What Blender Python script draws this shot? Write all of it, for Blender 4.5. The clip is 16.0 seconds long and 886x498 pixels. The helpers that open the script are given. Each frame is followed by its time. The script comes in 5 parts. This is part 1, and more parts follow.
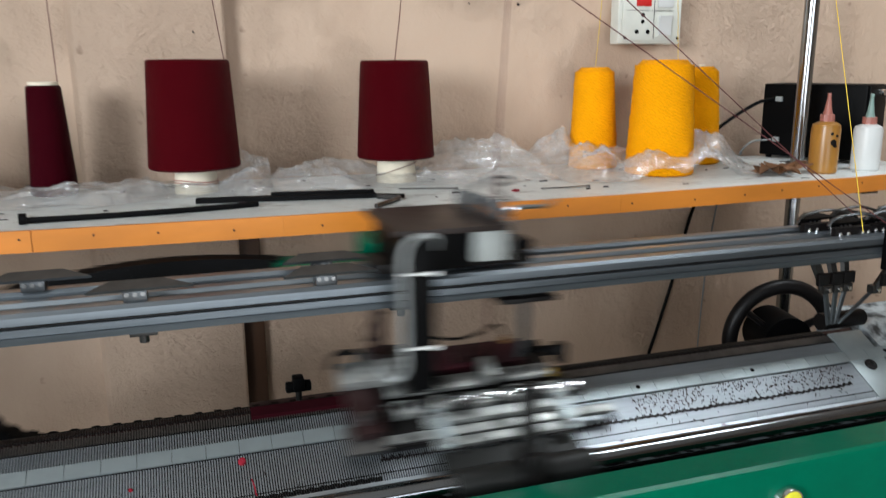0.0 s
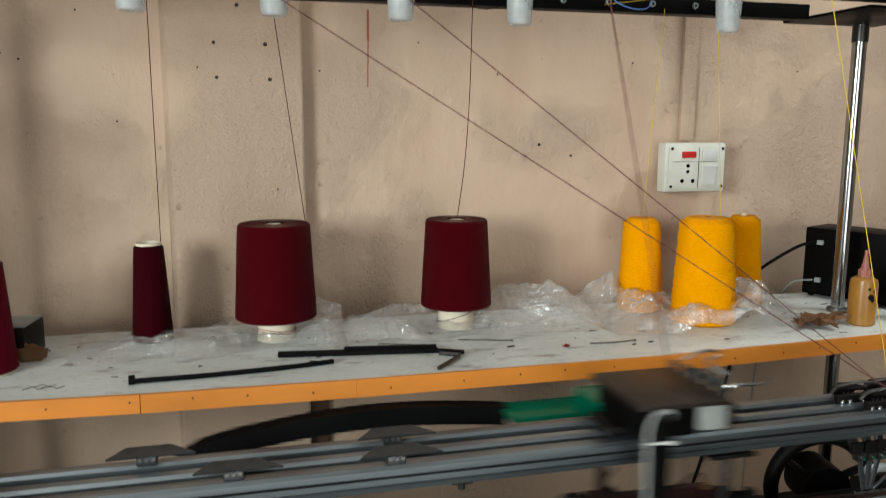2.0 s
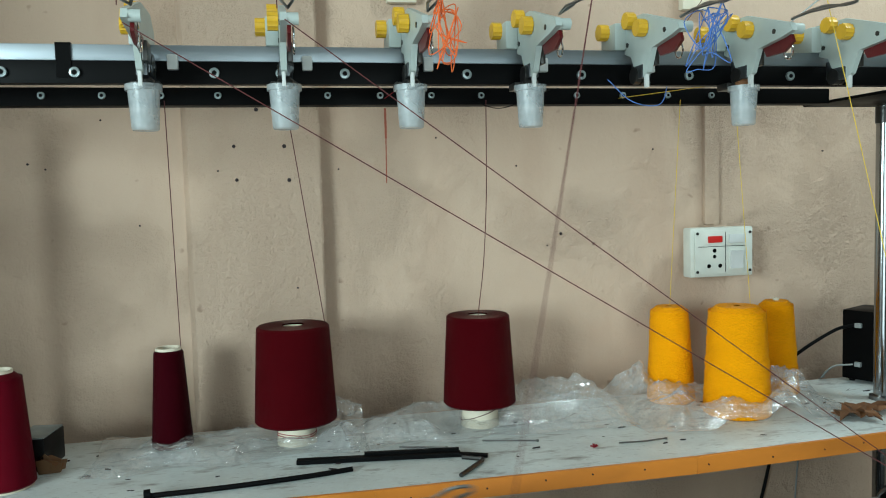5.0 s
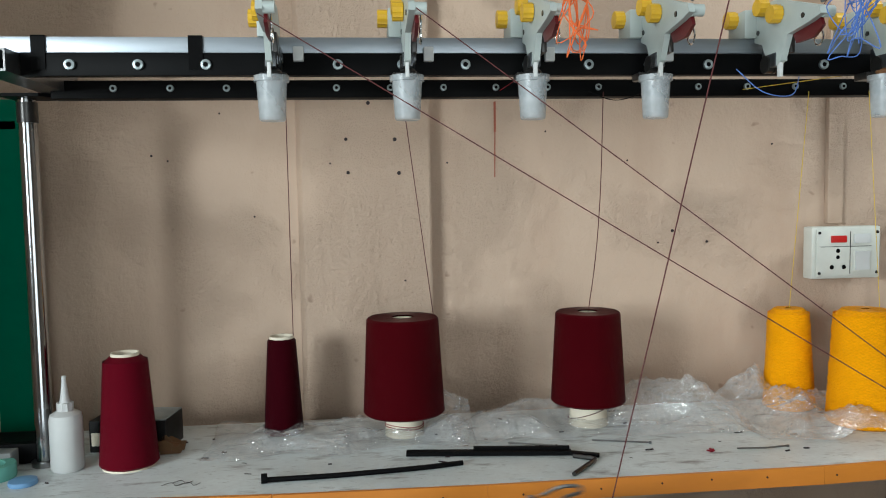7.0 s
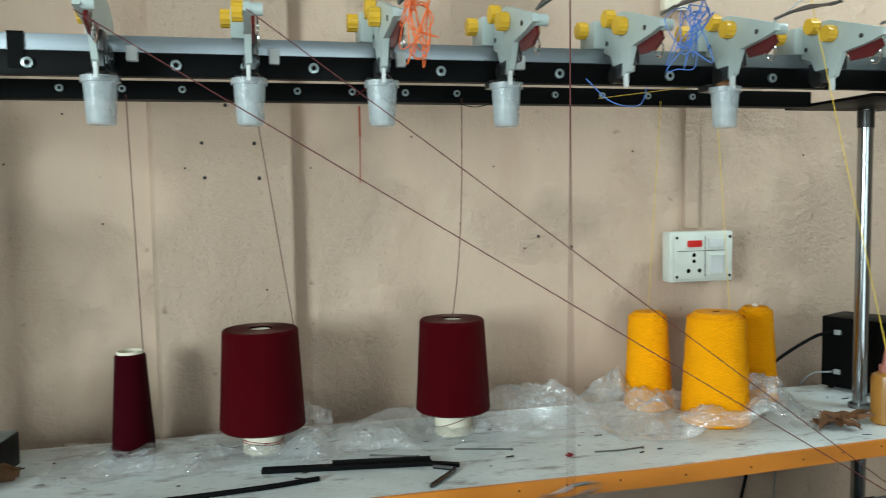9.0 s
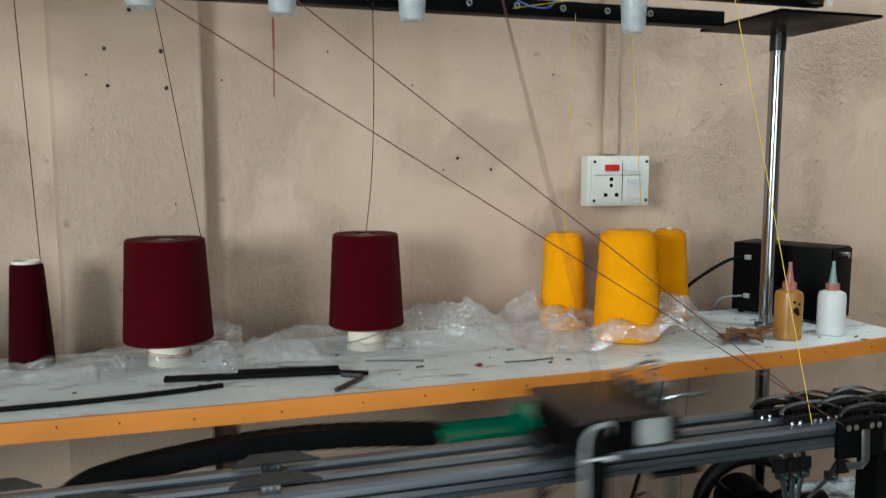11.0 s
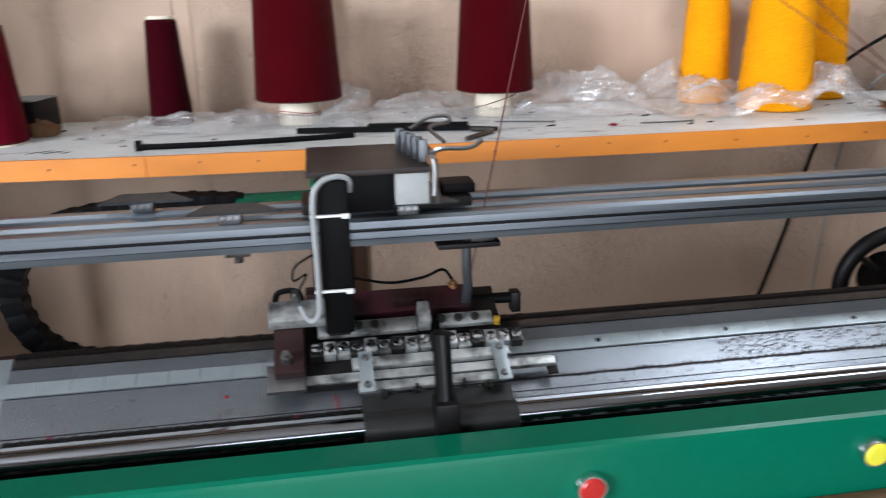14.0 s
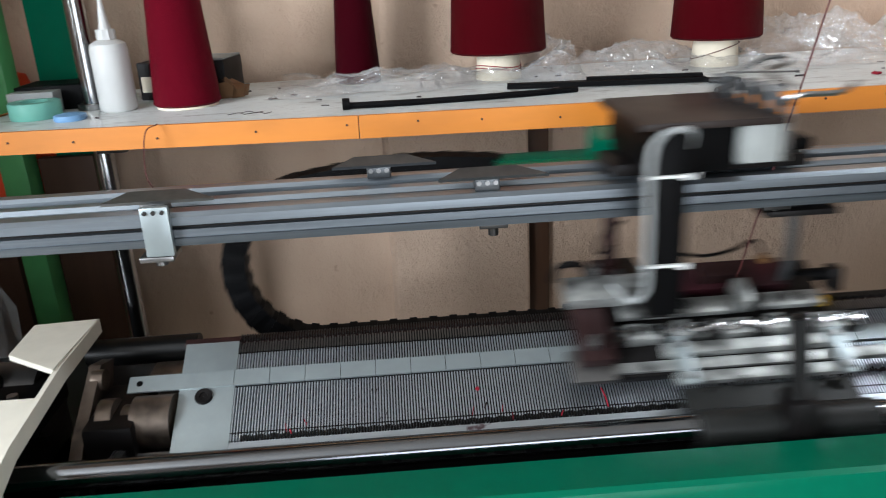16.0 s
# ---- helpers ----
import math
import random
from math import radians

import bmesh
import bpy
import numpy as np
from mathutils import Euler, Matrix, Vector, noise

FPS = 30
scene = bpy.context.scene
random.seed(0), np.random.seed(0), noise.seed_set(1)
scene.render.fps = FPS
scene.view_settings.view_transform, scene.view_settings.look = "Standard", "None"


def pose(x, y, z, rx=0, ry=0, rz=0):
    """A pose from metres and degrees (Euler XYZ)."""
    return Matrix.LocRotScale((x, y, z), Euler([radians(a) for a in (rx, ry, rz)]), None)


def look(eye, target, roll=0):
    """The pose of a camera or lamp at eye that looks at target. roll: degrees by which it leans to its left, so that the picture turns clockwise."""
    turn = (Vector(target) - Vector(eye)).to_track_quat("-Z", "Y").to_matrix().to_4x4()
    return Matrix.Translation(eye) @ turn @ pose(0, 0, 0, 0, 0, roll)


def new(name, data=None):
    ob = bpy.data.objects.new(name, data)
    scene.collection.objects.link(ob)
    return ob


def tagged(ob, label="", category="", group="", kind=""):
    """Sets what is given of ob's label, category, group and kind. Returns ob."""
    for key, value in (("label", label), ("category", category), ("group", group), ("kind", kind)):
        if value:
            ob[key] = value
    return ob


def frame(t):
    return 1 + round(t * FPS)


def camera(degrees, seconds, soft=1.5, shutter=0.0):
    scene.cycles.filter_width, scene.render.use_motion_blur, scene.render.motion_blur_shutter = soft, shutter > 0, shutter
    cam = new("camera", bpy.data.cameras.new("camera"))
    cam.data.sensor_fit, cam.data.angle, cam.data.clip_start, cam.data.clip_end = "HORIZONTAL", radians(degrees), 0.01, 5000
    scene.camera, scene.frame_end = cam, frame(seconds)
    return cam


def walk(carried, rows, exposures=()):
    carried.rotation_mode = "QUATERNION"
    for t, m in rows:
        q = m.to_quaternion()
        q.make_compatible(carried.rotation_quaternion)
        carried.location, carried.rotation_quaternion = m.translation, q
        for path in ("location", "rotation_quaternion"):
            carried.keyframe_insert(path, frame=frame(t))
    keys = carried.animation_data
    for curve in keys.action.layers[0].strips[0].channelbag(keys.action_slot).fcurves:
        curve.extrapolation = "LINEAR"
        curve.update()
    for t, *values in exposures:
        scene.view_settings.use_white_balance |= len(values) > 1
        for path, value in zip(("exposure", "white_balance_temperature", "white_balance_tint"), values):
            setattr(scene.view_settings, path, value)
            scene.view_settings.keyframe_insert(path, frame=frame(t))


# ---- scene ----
cam = camera(59.0, 16.0, soft=1.0, shutter=0.6)
PATH = [
    (0, (-0.02, 0.019, 1.31), (0.588, 1.869, 0.855), -0.3),
    (0.5, (-0.022, -0.026, 1.338), (0.519, 1.86, 0.951), -0.1),
    (1, (-0.022, -0.063, 1.384), (0.474, 1.845, 1.048), -0.1),
    (1.5, (-0.046, -0.071, 1.45), (0.435, 1.842, 1.116), 0.2),
    (2, (-0.059, -0.06, 1.496), (0.435, 1.852, 1.182), 0.2),
    (2.5, (-0.047, -0.070, 1.533), (0.431, 1.853, 1.265), -0.7),
    (3, (-0.045, -0.066, 1.546), (0.421, 1.868, 1.337), -1.3),
    (3.5, (-0.038, -0.070, 1.559), (0.404, 1.874, 1.399), -1.6),
    (6, (-0.025, -0.026, 1.538), (0.343, 1.935, 1.401), -1.1),
    (6.5, (-0.051, -0.025, 1.542), (0.240, 1.949, 1.402), -1.0),
    (7, (-0.074, -0.024, 1.537), (0.133, 1.960, 1.398), -1.0),
    (7.5, (-0.058, -0.022, 1.532), (0.154, 1.962, 1.390), -0.7),
    (8, (-0.039, -0.012, 1.532), (0.237, 1.964, 1.392), -0.6),
    (8.5, (-0.024, -0.002, 1.540), (0.341, 1.959, 1.400), -0.7),
    (9, (-0.003, -0.008, 1.546), (0.455, 1.934, 1.405), -0.9),
    (11.5, (0.082, -0.024, 1.421), (0.674, 1.866, 1.137), 0.1),
    (12, (0.109, -0.035, 1.397), (0.681, 1.847, 1.035), -0.3),
    (12.5, (0.101, -0.031, 1.374), (0.655, 1.839, 0.93), -0.2),
    (13, (0.093, -0.031, 1.349), (0.617, 1.83, 0.837), -0.1),
    (13.5, (0.059, -0.021, 1.329), (0.532, 1.838, 0.761), -0.0),
    (14, (0.023, -0.005, 1.309), (0.318, 1.877, 0.698), -1.1),
    (14.5, (-0.035, 0.014, 1.304), (0.152, 1.900, 0.664), -1.5),
    (15, (-0.077, 0.041, 1.297), (0.022, 1.928, 0.642), -2.2),
    (15.5, (-0.138, 0.084, 1.293), (-0.093, 1.966, 0.620), -2.6),
    (16, (-0.156, 0.139, 1.278), (-0.076, 2.018, 0.598), -3.0),
]
EXPOSURES = [
    (0.0, 0.08, 6400, 11), (1.0, -0.07, 6750, 8), (2.0, -0.18, 6850, 6), (2.5, -0.17, 6500, 4), (3.0, -0.2, 5950, -8), (3.5, -0.22, 5900, -10),
    (6.0, -0.22, 5950, -4), (7.0, -0.27, 6250, 5), (8.0, -0.27, 6250, 6), (8.5, -0.23, 6200, 4), (9.0, -0.13, 6000, -5), (11.5, -0.26, 6200, 6), (12.0, -0.14, 6200, 8), (12.5, 0.0, 6200, 10),
    (13.0, 0.13, 6250, 13), (13.5, 0.2, 6350, 18), (14.0, 0.37, 6200, 17), (15.0, 0.36, 6200, 18), (16.0, 0.36, 6300, 13),
]
walk(cam, [(t, look(eye, target, roll)) for t, eye, target, roll in PATH], EXPOSURES)

# ---- light ----
world = bpy.data.worlds.new("world")
scene.world = world
world.use_nodes = True
sky = world.node_tree.nodes.new("ShaderNodeTexSky")
sky.sky_type, sky.sun_disc = "NISHITA", False
sky.sun_elevation, sky.sun_rotation = radians(40), radians(250)
world.node_tree.links.new(sky.outputs[0], world.node_tree.nodes["Background"].inputs[0])
world.node_tree.nodes["Background"].inputs[1].default_value = 0.1


def area_lamp(name, at, target, sx, sy, watts, colour):
    lamp = bpy.data.lights.new(name, "AREA")
    lamp.shape, lamp.size, lamp.size_y, lamp.energy, lamp.color = "RECTANGLE", sx, sy, watts, colour
    ob = new(name, lamp)
    ob.matrix_world = look(at, target)
    return ob


# daylight in the window, then two added lamps: rear fill and overhead fill
area_lamp("window_daylight", (-2.44, -1.20, 1.88), (0.1, 1.4, 1.30), 0.95, 1.0, 134, (0.90, 0.97, 1.0))
# fill from behind the camera, added to lift the wall under the shelf
area_lamp("rear_fill", (0.3, -2.44, 1.1), (0.3, 0, 1.0), 1.8, 1.9, 45, (0.91, 0.97, 1.0))
# unseen overhead lamp, added for the bright sheen on the bed's right
area_lamp("overhead_fill", (1.52, 0.90, 2.6), (1.52, 0.90, 0), 0.8, 0.25, 17, (0.90, 0.97, 1.0))
scene.view_settings.exposure = 0.0


# ---- materials ----
def nodes_of(name):
    m = bpy.data.materials.new(name)
    m.use_nodes = True
    t = m.node_tree
    return m, t, t.nodes["Principled BSDF"]


def noise_node(t, scale, detail=4, stretch=(1, 1, 1), rough=0.55):
    co = t.nodes.new("ShaderNodeTexCoord")
    mp = t.nodes.new("ShaderNodeMapping")
    mp.inputs["Scale"].default_value = stretch
    n = t.nodes.new("ShaderNodeTexNoise")
    n.inputs["Scale"].default_value, n.inputs["Detail"].default_value, n.inputs["Roughness"].default_value = scale, detail, rough
    t.links.new(co.outputs["Object"], mp.inputs[0])
    t.links.new(mp.outputs[0], n.inputs["Vector"])
    return n


def ramp(t, source, stops):
    r = t.nodes.new("ShaderNodeValToRGB")
    t.links.new(source, r.inputs[0])
    while len(r.color_ramp.elements) < len(stops):
        r.color_ramp.elements.new(0.5)
    for e, (p, c) in zip(r.color_ramp.elements, stops):
        e.position, e.color = p, (*c, 1) if len(c) == 3 else c
    return r


def mix(t, fac, a, b, kind="MIX"):
    m = t.nodes.new("ShaderNodeMix")
    m.data_type, m.blend_type = "RGBA", kind
    for sock, v in ((m.inputs["Factor"], fac), (m.inputs["A"], a), (m.inputs["B"], b)):
        if isinstance(v, (int, float)):
            sock.default_value = v
        elif isinstance(v, tuple):
            sock.default_value = (*v, 1)
        else:
            t.links.new(v, sock)
    return m.outputs["Result"]


def bump(t, b, height, strength, distance=0.002, chain=None):
    n = t.nodes.new("ShaderNodeBump")
    n.inputs["Strength"].default_value, n.inputs["Distance"].default_value = strength, distance
    t.links.new(height, n.inputs["Height"])
    if chain:
        t.links.new(chain.outputs[0], n.inputs["Normal"])
    t.links.new(n.outputs[0], b.inputs["Normal"])
    return n


def plain(name, colour, rough=0.5, metal=0.0, dirt=0.25, scale=40, stretch=(1, 1, 1), relief=0.15, dark=0.55, big=6, gloss=0.4):
    """Paint, metal or plastic with fine grain, larger smudges, and uneven gloss."""
    m, t, b = nodes_of(name)
    fine, large = noise_node(t, scale, 5, stretch), noise_node(t, big, 3, stretch)
    shade = tuple(c * dark for c in colour)
    r1 = ramp(t, fine.outputs[0], [(0.35, shade), (0.62, colour)])
    r2 = ramp(t, large.outputs[0], [(0.35, shade), (0.6, colour)])
    c = mix(t, dirt, colour, r1.outputs[0])
    c = mix(t, dirt, c, r2.outputs[0])
    t.links.new(c, b.inputs["Base Color"])
    rr = ramp(t, large.outputs[0], [(0.3, (rough * 1.25,) * 3), (0.7, (rough * 0.8,) * 3)])
    t.links.new(rr.outputs[0], b.inputs["Roughness"])
    b.inputs["Metallic"].default_value = metal
    b.inputs["Specular IOR Level"].default_value = gloss
    if relief:
        bump(t, b, fine.outputs[0], relief, 0.0008)
    return m


def wall_paint(name, colour, pitted=(0.47, 0.60)):
    m, t, b = nodes_of(name)
    broad = noise_node(t, 1.6, 4)
    stain = noise_node(t, 7, 6, (1, 1, 0.35))
    pits = noise_node(t, 62, 8, rough=0.72)
    trowel = noise_node(t, 14, 6, (1, 1, 0.7), 0.6)
    spots = noise_node(t, 26, 2)
    c = mix(t, ramp(t, broad.outputs[0], [(0.3, (0, 0, 0)), (0.7, (0.45,) * 3)]).outputs[0], colour, tuple(x * f for x, f in zip(colour, (0.90, 0.90, 0.93))))
    c = mix(t, ramp(t, stain.outputs[0], [(0.48, (0, 0, 0)), (0.8, (0.5,) * 3)]).outputs[0], c, tuple(x * f for x, f in zip(colour, (0.74, 0.68, 0.64))))
    c = mix(t, ramp(t, spots.outputs[0], [(0.71, (0, 0, 0)), (0.77, (0.55,) * 3)]).outputs[0], c, (0.20, 0.11, 0.07))
    t.links.new(c, b.inputs["Base Color"])
    b.inputs["Roughness"].default_value = 0.7
    rough_zone = ramp(t, trowel.outputs[0], [(0.38, (0, 0, 0)), (0.75, (1, 1, 1))])
    n1 = bump(t, b, rough_zone.outputs[0], 0.4, 0.006)
    patch = ramp(t, noise_node(t, 3.1, 4).outputs[0], [(pitted[0], (0.15,) * 3), (pitted[1], (1, 1, 1))])
    flaked = mix(t, 1.0, pits.outputs[0], patch.outputs[0], "MULTIPLY")
    n2 = bump(t, b, flaked, 0.9, 0.0130, n1)
    grit = noise_node(t, 190, 3)
    bump(t, b, grit.outputs[0], 0.4, 0.0014, n2)
    return m


def yarn_wound(name, colour, line, tilt, relief, spread=0.25):
    """Wound yarn: fine crossing bands round the cone."""
    m, t, b = nodes_of(name)
    co = t.nodes.new("ShaderNodeTexCoord")
    heights = []
    for sign in (1, -1):
        mp = t.nodes.new("ShaderNodeMapping")
        mp.inputs["Rotation"].default_value = (radians(tilt * sign), radians(tilt * 0.6 * sign), 0)
        w = t.nodes.new("ShaderNodeTexWave")
        w.bands_direction = "Z"
        w.inputs["Scale"].default_value, w.inputs["Distortion"].default_value = line, 7.5
        w.inputs["Detail"].default_value, w.inputs["Detail Scale"].default_value = 3, 2.5
        t.links.new(co.outputs["Object"], mp.inputs[0])
        t.links.new(mp.outputs[0], w.inputs["Vector"])
        heights.append(w.outputs["Fac"])
    h = mix(t, 0.5, heights[0], heights[1])
    fuzz = noise_node(t, 260, 3)
    broad = noise_node(t, 18, 3)
    shade = tuple(c * (1 - spread) for c in colour)
    c = mix(t, h, shade, colour)
    c = mix(t, ramp(t, broad.outputs[0], [(0.35, (0.3,) * 3), (0.65, (0, 0, 0))]).outputs[0], c, tuple(x * 0.7 for x in colour))
    t.links.new(c, b.inputs["Base Color"])
    b.inputs["Roughness"].default_value = 0.50
    b.inputs["Specular IOR Level"].default_value = 0.35
    b.inputs["Specular Tint"].default_value = (*(min(1, x * 1.6) for x in colour), 1)
    b.inputs["Anisotropic"].default_value = 0.85
    tangent = t.nodes.new("ShaderNodeTangent")
    tangent.direction_type, tangent.axis = "RADIAL", "Z"
    t.links.new(tangent.outputs[0], b.inputs["Tangent"])
    n1 = bump(t, b, h, relief, 0.0012)
    bump(t, b, fuzz.outputs[0], 0.2, 0.0006, n1)
    return m


def film_plastic(name, cover, rough, colour=(0.85, 0.86, 0.86), shine=0.0, fold_depth=0.006):
    m, t, b = nodes_of(name)
    b.inputs["Base Color"].default_value = (*colour, 1)
    b.inputs["Roughness"].default_value = rough
    b.inputs["Specular IOR Level"].default_value = 0.9
    fold = noise_node(t, 38, 3, rough=0.45)
    crease = ramp(t, fold.outputs[0], [(0.30, (0, 0, 0)), (0.49, (1, 1, 1)), (0.53, (0.2,) * 3), (0.75, (0.9,) * 3)])
    n1 = bump(t, b, crease.outputs[0], 0.8, fold_depth)
    wr = noise_node(t, 150, 4)
    bump(t, b, wr.outputs[0], 0.5, 0.002, n1)
    tr = t.nodes.new("ShaderNodeBsdfTransparent")
    ms = t.nodes.new("ShaderNodeMixShader")
    if shine:
        gl = t.nodes.new("ShaderNodeBsdfGlossy")
        gl.inputs["Roughness"].default_value = rough
        t.links.new(b.inputs["Normal"].links[0].from_socket, gl.inputs["Normal"])
        both = t.nodes.new("ShaderNodeMixShader")
        both.inputs[0].default_value = shine
        t.links.new(b.outputs[0], both.inputs[1])
        t.links.new(gl.outputs[0], both.inputs[2])
        b = both
    cloud = noise_node(t, 25, 3)
    r = ramp(t, cloud.outputs[0], [(0.3, (cover * 0.6,) * 3), (0.7, (min(1, cover * 1.4),) * 3)])
    t.links.new(r.outputs[0], ms.inputs[0])
    t.links.new(tr.outputs[0], ms.inputs[1])
    t.links.new(b.outputs[0], ms.inputs[2])
    t.links.new(ms.outputs[0], t.nodes["Material Output"].inputs[0])
    return m


def laminate(name):
    """Worn white shelf board with grey smears and dark marks."""
    m, t, b = nodes_of(name)
    base = (0.70, 0.75, 0.75)
    smear, marks, fine = noise_node(t, 5, 6, (1, 1.6, 1)), noise_node(t, 24, 5, (0.5, 1.6, 1), 0.65), noise_node(t, 120, 3)
    c = mix(t, ramp(t, smear.outputs[0], [(0.40, (0, 0, 0)), (0.75, (0.6,) * 3)]).outputs[0], base, (0.40, 0.41, 0.40))
    c = mix(t, ramp(t, marks.outputs[0], [(0.565, (0, 0, 0)), (0.70, (0.8,) * 3)]).outputs[0], c, (0.15, 0.13, 0.12))
    scuff = noise_node(t, 75, 6, (0.6, 1.8, 1), 0.7)
    c = mix(t, ramp(t, scuff.outputs[0], [(0.58, (0, 0, 0)), (0.68, (0.55,) * 3)]).outputs[0], c, (0.20, 0.19, 0.18))
    c = mix(t, ramp(t, fine.outputs[0], [(0.4, (0.12,) * 3), (0.6, (0, 0, 0))]).outputs[0], c, (0.4, 0.38, 0.35))
    t.links.new(c, b.inputs["Base Color"])
    b.inputs["Roughness"].default_value = 0.38
    bump(t, b, fine.outputs[0], 0.08, 0.0005)
    return m


def needle_steel(name, stained):
    """Bright milled steel, with oily maroon and black stains towards one end."""
    m, t, b = nodes_of(name)
    grain, broad, spots = noise_node(t, 90, 4, (0.2, 3, 3)), noise_node(t, 4, 3), noise_node(t, 34, 5, (0.8, 1.6, 1.6), 0.6)
    c = mix(t, ramp(t, grain.outputs[0], [(0.3, (0, 0, 0)), (0.7, (0.35,) * 3)]).outputs[0], (0.50, 0.55, 0.59), (0.29, 0.32, 0.35))
    c = mix(t, ramp(t, broad.outputs[0], [(0.4, (0, 0, 0)), (0.7, (0.35,) * 3)]).outputs[0], c, (0.24, 0.25, 0.27))
    if stained:
        c = mix(t, ramp(t, spots.outputs[0], [(0.60, (0, 0, 0)), (0.68, (0.9,) * 3)]).outputs[0], c, (0.10, 0.05, 0.06))
    t.links.new(c, b.inputs["Base Color"])
    b.inputs["Metallic"].default_value = 0.9
    rr = ramp(t, broad.outputs[0], [(0.3, (0.48,) * 3), (0.7, (0.36,) * 3)])
    t.links.new(rr.outputs[0], b.inputs["Roughness"])
    return m


WALL = wall_paint("peach wall paint", (0.535, 0.392, 0.290))
PILLAR = wall_paint("rough peach plaster", (0.545, 0.40, 0.297), (0.30, 0.48))
# wall paint darkened for the unseen walls, so less light bounces back
WALL_B = wall_paint("darkened room paint", (0.30, 0.24, 0.19))
# unseen ceiling and floor, both lightened to reflect light onto bed and wall
CEIL = plain("bounce whitewash", (0.58, 0.57, 0.55), 0.8)
FLOOR = plain("bounce floor", (0.30, 0.26, 0.22), 0.7, big=2)
LAMINATE = laminate("worn white laminate")
ORANGE = plain("orange painted edging", (0.66, 0.225, 0.03), 0.45, dirt=0.35, scale=30, stretch=(0.3, 1, 1), dark=0.5)
GREEN = plain("green enamel", (0.0, 0.115, 0.062), 0.22, dirt=0.22, scale=60, relief=0.05, dark=0.7, gloss=0.12)
GREEN_L = plain("light green painted steel", (0.07, 0.29, 0.10), 0.4, dirt=0.35, scale=25, relief=0.1)
CHROME = plain("polished chrome", (0.78, 0.79, 0.80), 0.13, 1.0, dirt=0.15, scale=60, stretch=(1, 1, 0.2), relief=0.03)
RODCHROME = plain("oily chrome rod", (0.24, 0.252, 0.268), 0.15, 1.0, dirt=0.3, scale=50, stretch=(0.25, 2, 2), relief=0.05)
RAILSTEEL = plain("ground steel rail", (0.28, 0.32, 0.355), 0.38, 0.9, dirt=0.75, scale=60, stretch=(0.06, 2.5, 2.5), relief=0.1, dark=0.2)
ALU = plain("brushed aluminium", (0.31, 0.34, 0.37), 0.36, 0.95, dirt=0.35, scale=50, stretch=(0.08, 2, 2), relief=0.08, dark=0.6)
STEEL = plain("worn steel", (0.26, 0.26, 0.26), 0.33, 0.95, dirt=0.45, scale=70, relief=0.2, dark=0.4)
DARKSTEEL = plain("oiled dark steel", (0.060, 0.058, 0.056), 0.34, 0.8, dirt=0.5, scale=60, relief=0.2, dark=0.4)
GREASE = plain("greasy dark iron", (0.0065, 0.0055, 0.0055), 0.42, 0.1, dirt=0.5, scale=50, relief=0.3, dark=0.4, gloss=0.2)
BLACK = plain("black powder coat", (0.0022, 0.0022, 0.0024), 0.48, 0.0, dirt=0.35, scale=60, relief=0.1, gloss=0.06)
RUBBER = plain("black plastic", (0.003, 0.003, 0.0034), 0.5, 0.0, dirt=0.35, scale=80, relief=0.15, gloss=0.08)
BROWNLID = plain("brown bakelite lid", (0.022, 0.016, 0.014), 0.42, 0.0, dirt=0.5, scale=40, relief=0.1, dark=0.5, gloss=0.2)
WHITEMETAL = plain("pale grey enamel", (0.43, 0.48, 0.46), 0.4, 0.0, dirt=0.2, scale=40, relief=0.05, dark=0.7)
YELLOWPL = plain("yellow plastic", (0.68, 0.40, 0.025), 0.4, 0.0, dirt=0.25, scale=80, relief=0.05)
REDPL = plain("dark red plastic", (0.10, 0.008, 0.01), 0.4)
WHITEPL = plain("white plastic", (0.60, 0.61, 0.60), 0.38, dirt=0.25, scale=30, relief=0.04, dark=0.75)
SWITCHPL = plain("aged white plastic", (0.66, 0.67, 0.61), 0.38, dirt=0.4, scale=25, relief=0.05, dark=0.7)
GREYCABLE = plain("grey cable sheath", (0.27, 0.285, 0.285), 0.45, dirt=0.25)
CREAM = plain("cream painted casting", (0.64, 0.61, 0.52), 0.45, dirt=0.4, scale=20, relief=0.1, dark=0.55)
CASTING = plain("stained pale blue casting", (0.44, 0.49, 0.51), 0.5, 0.1, dirt=0.9, scale=90, relief=0.6, dark=0.06, big=45)
MAROONGREASE = plain("lint-stained maroon steel", (0.040, 0.018, 0.018), 0.40, 0.5, dirt=0.6, scale=60, relief=0.4)
PAPER = plain("cream cone paper", (0.70, 0.63, 0.50), 0.7, dirt=0.2)
BURGUNDY = yarn_wound("burgundy yarn", (0.056, 0.0020, 0.0042), 300, 9, 0.4)
BURGUNDY_B = yarn_wound("brighter burgundy yarn", (0.105, 0.003, 0.010), 190, 12, 0.45)
BURGUNDY_D = yarn_wound("dark burgundy yarn", (0.030, 0.0015, 0.004), 240, 9, 0.3)
SAFFRON = yarn_wound("saffron yarn", (1.0, 0.385, 0.003), 62, 26, 1.0, 0.20)
THREAD_M = plain("burgundy thread", (0.10, 0.025, 0.025), 0.8)
THREAD_Y = plain("yellow thread", (0.80, 0.55, 0.06), 0.8)
THREAD_O = plain("orange thread", (0.85, 0.17, 0.04), 0.8)
THREAD_B = plain("blue thread", (0.10, 0.20, 0.55), 0.8)
LINT_R = plain("crimson lint", (0.26, 0.008, 0.022), 0.9)
LINT_D = plain("dark lint", (0.03, 0.02, 0.022), 0.8)
FILM_D = film_plastic("gathered plastic film", 0.46, 0.13, (0.84, 0.85, 0.86), shine=0.55)
FILM = film_plastic("clear plastic film", 0.34, 0.12, (0.85, 0.86, 0.87), shine=0.58)
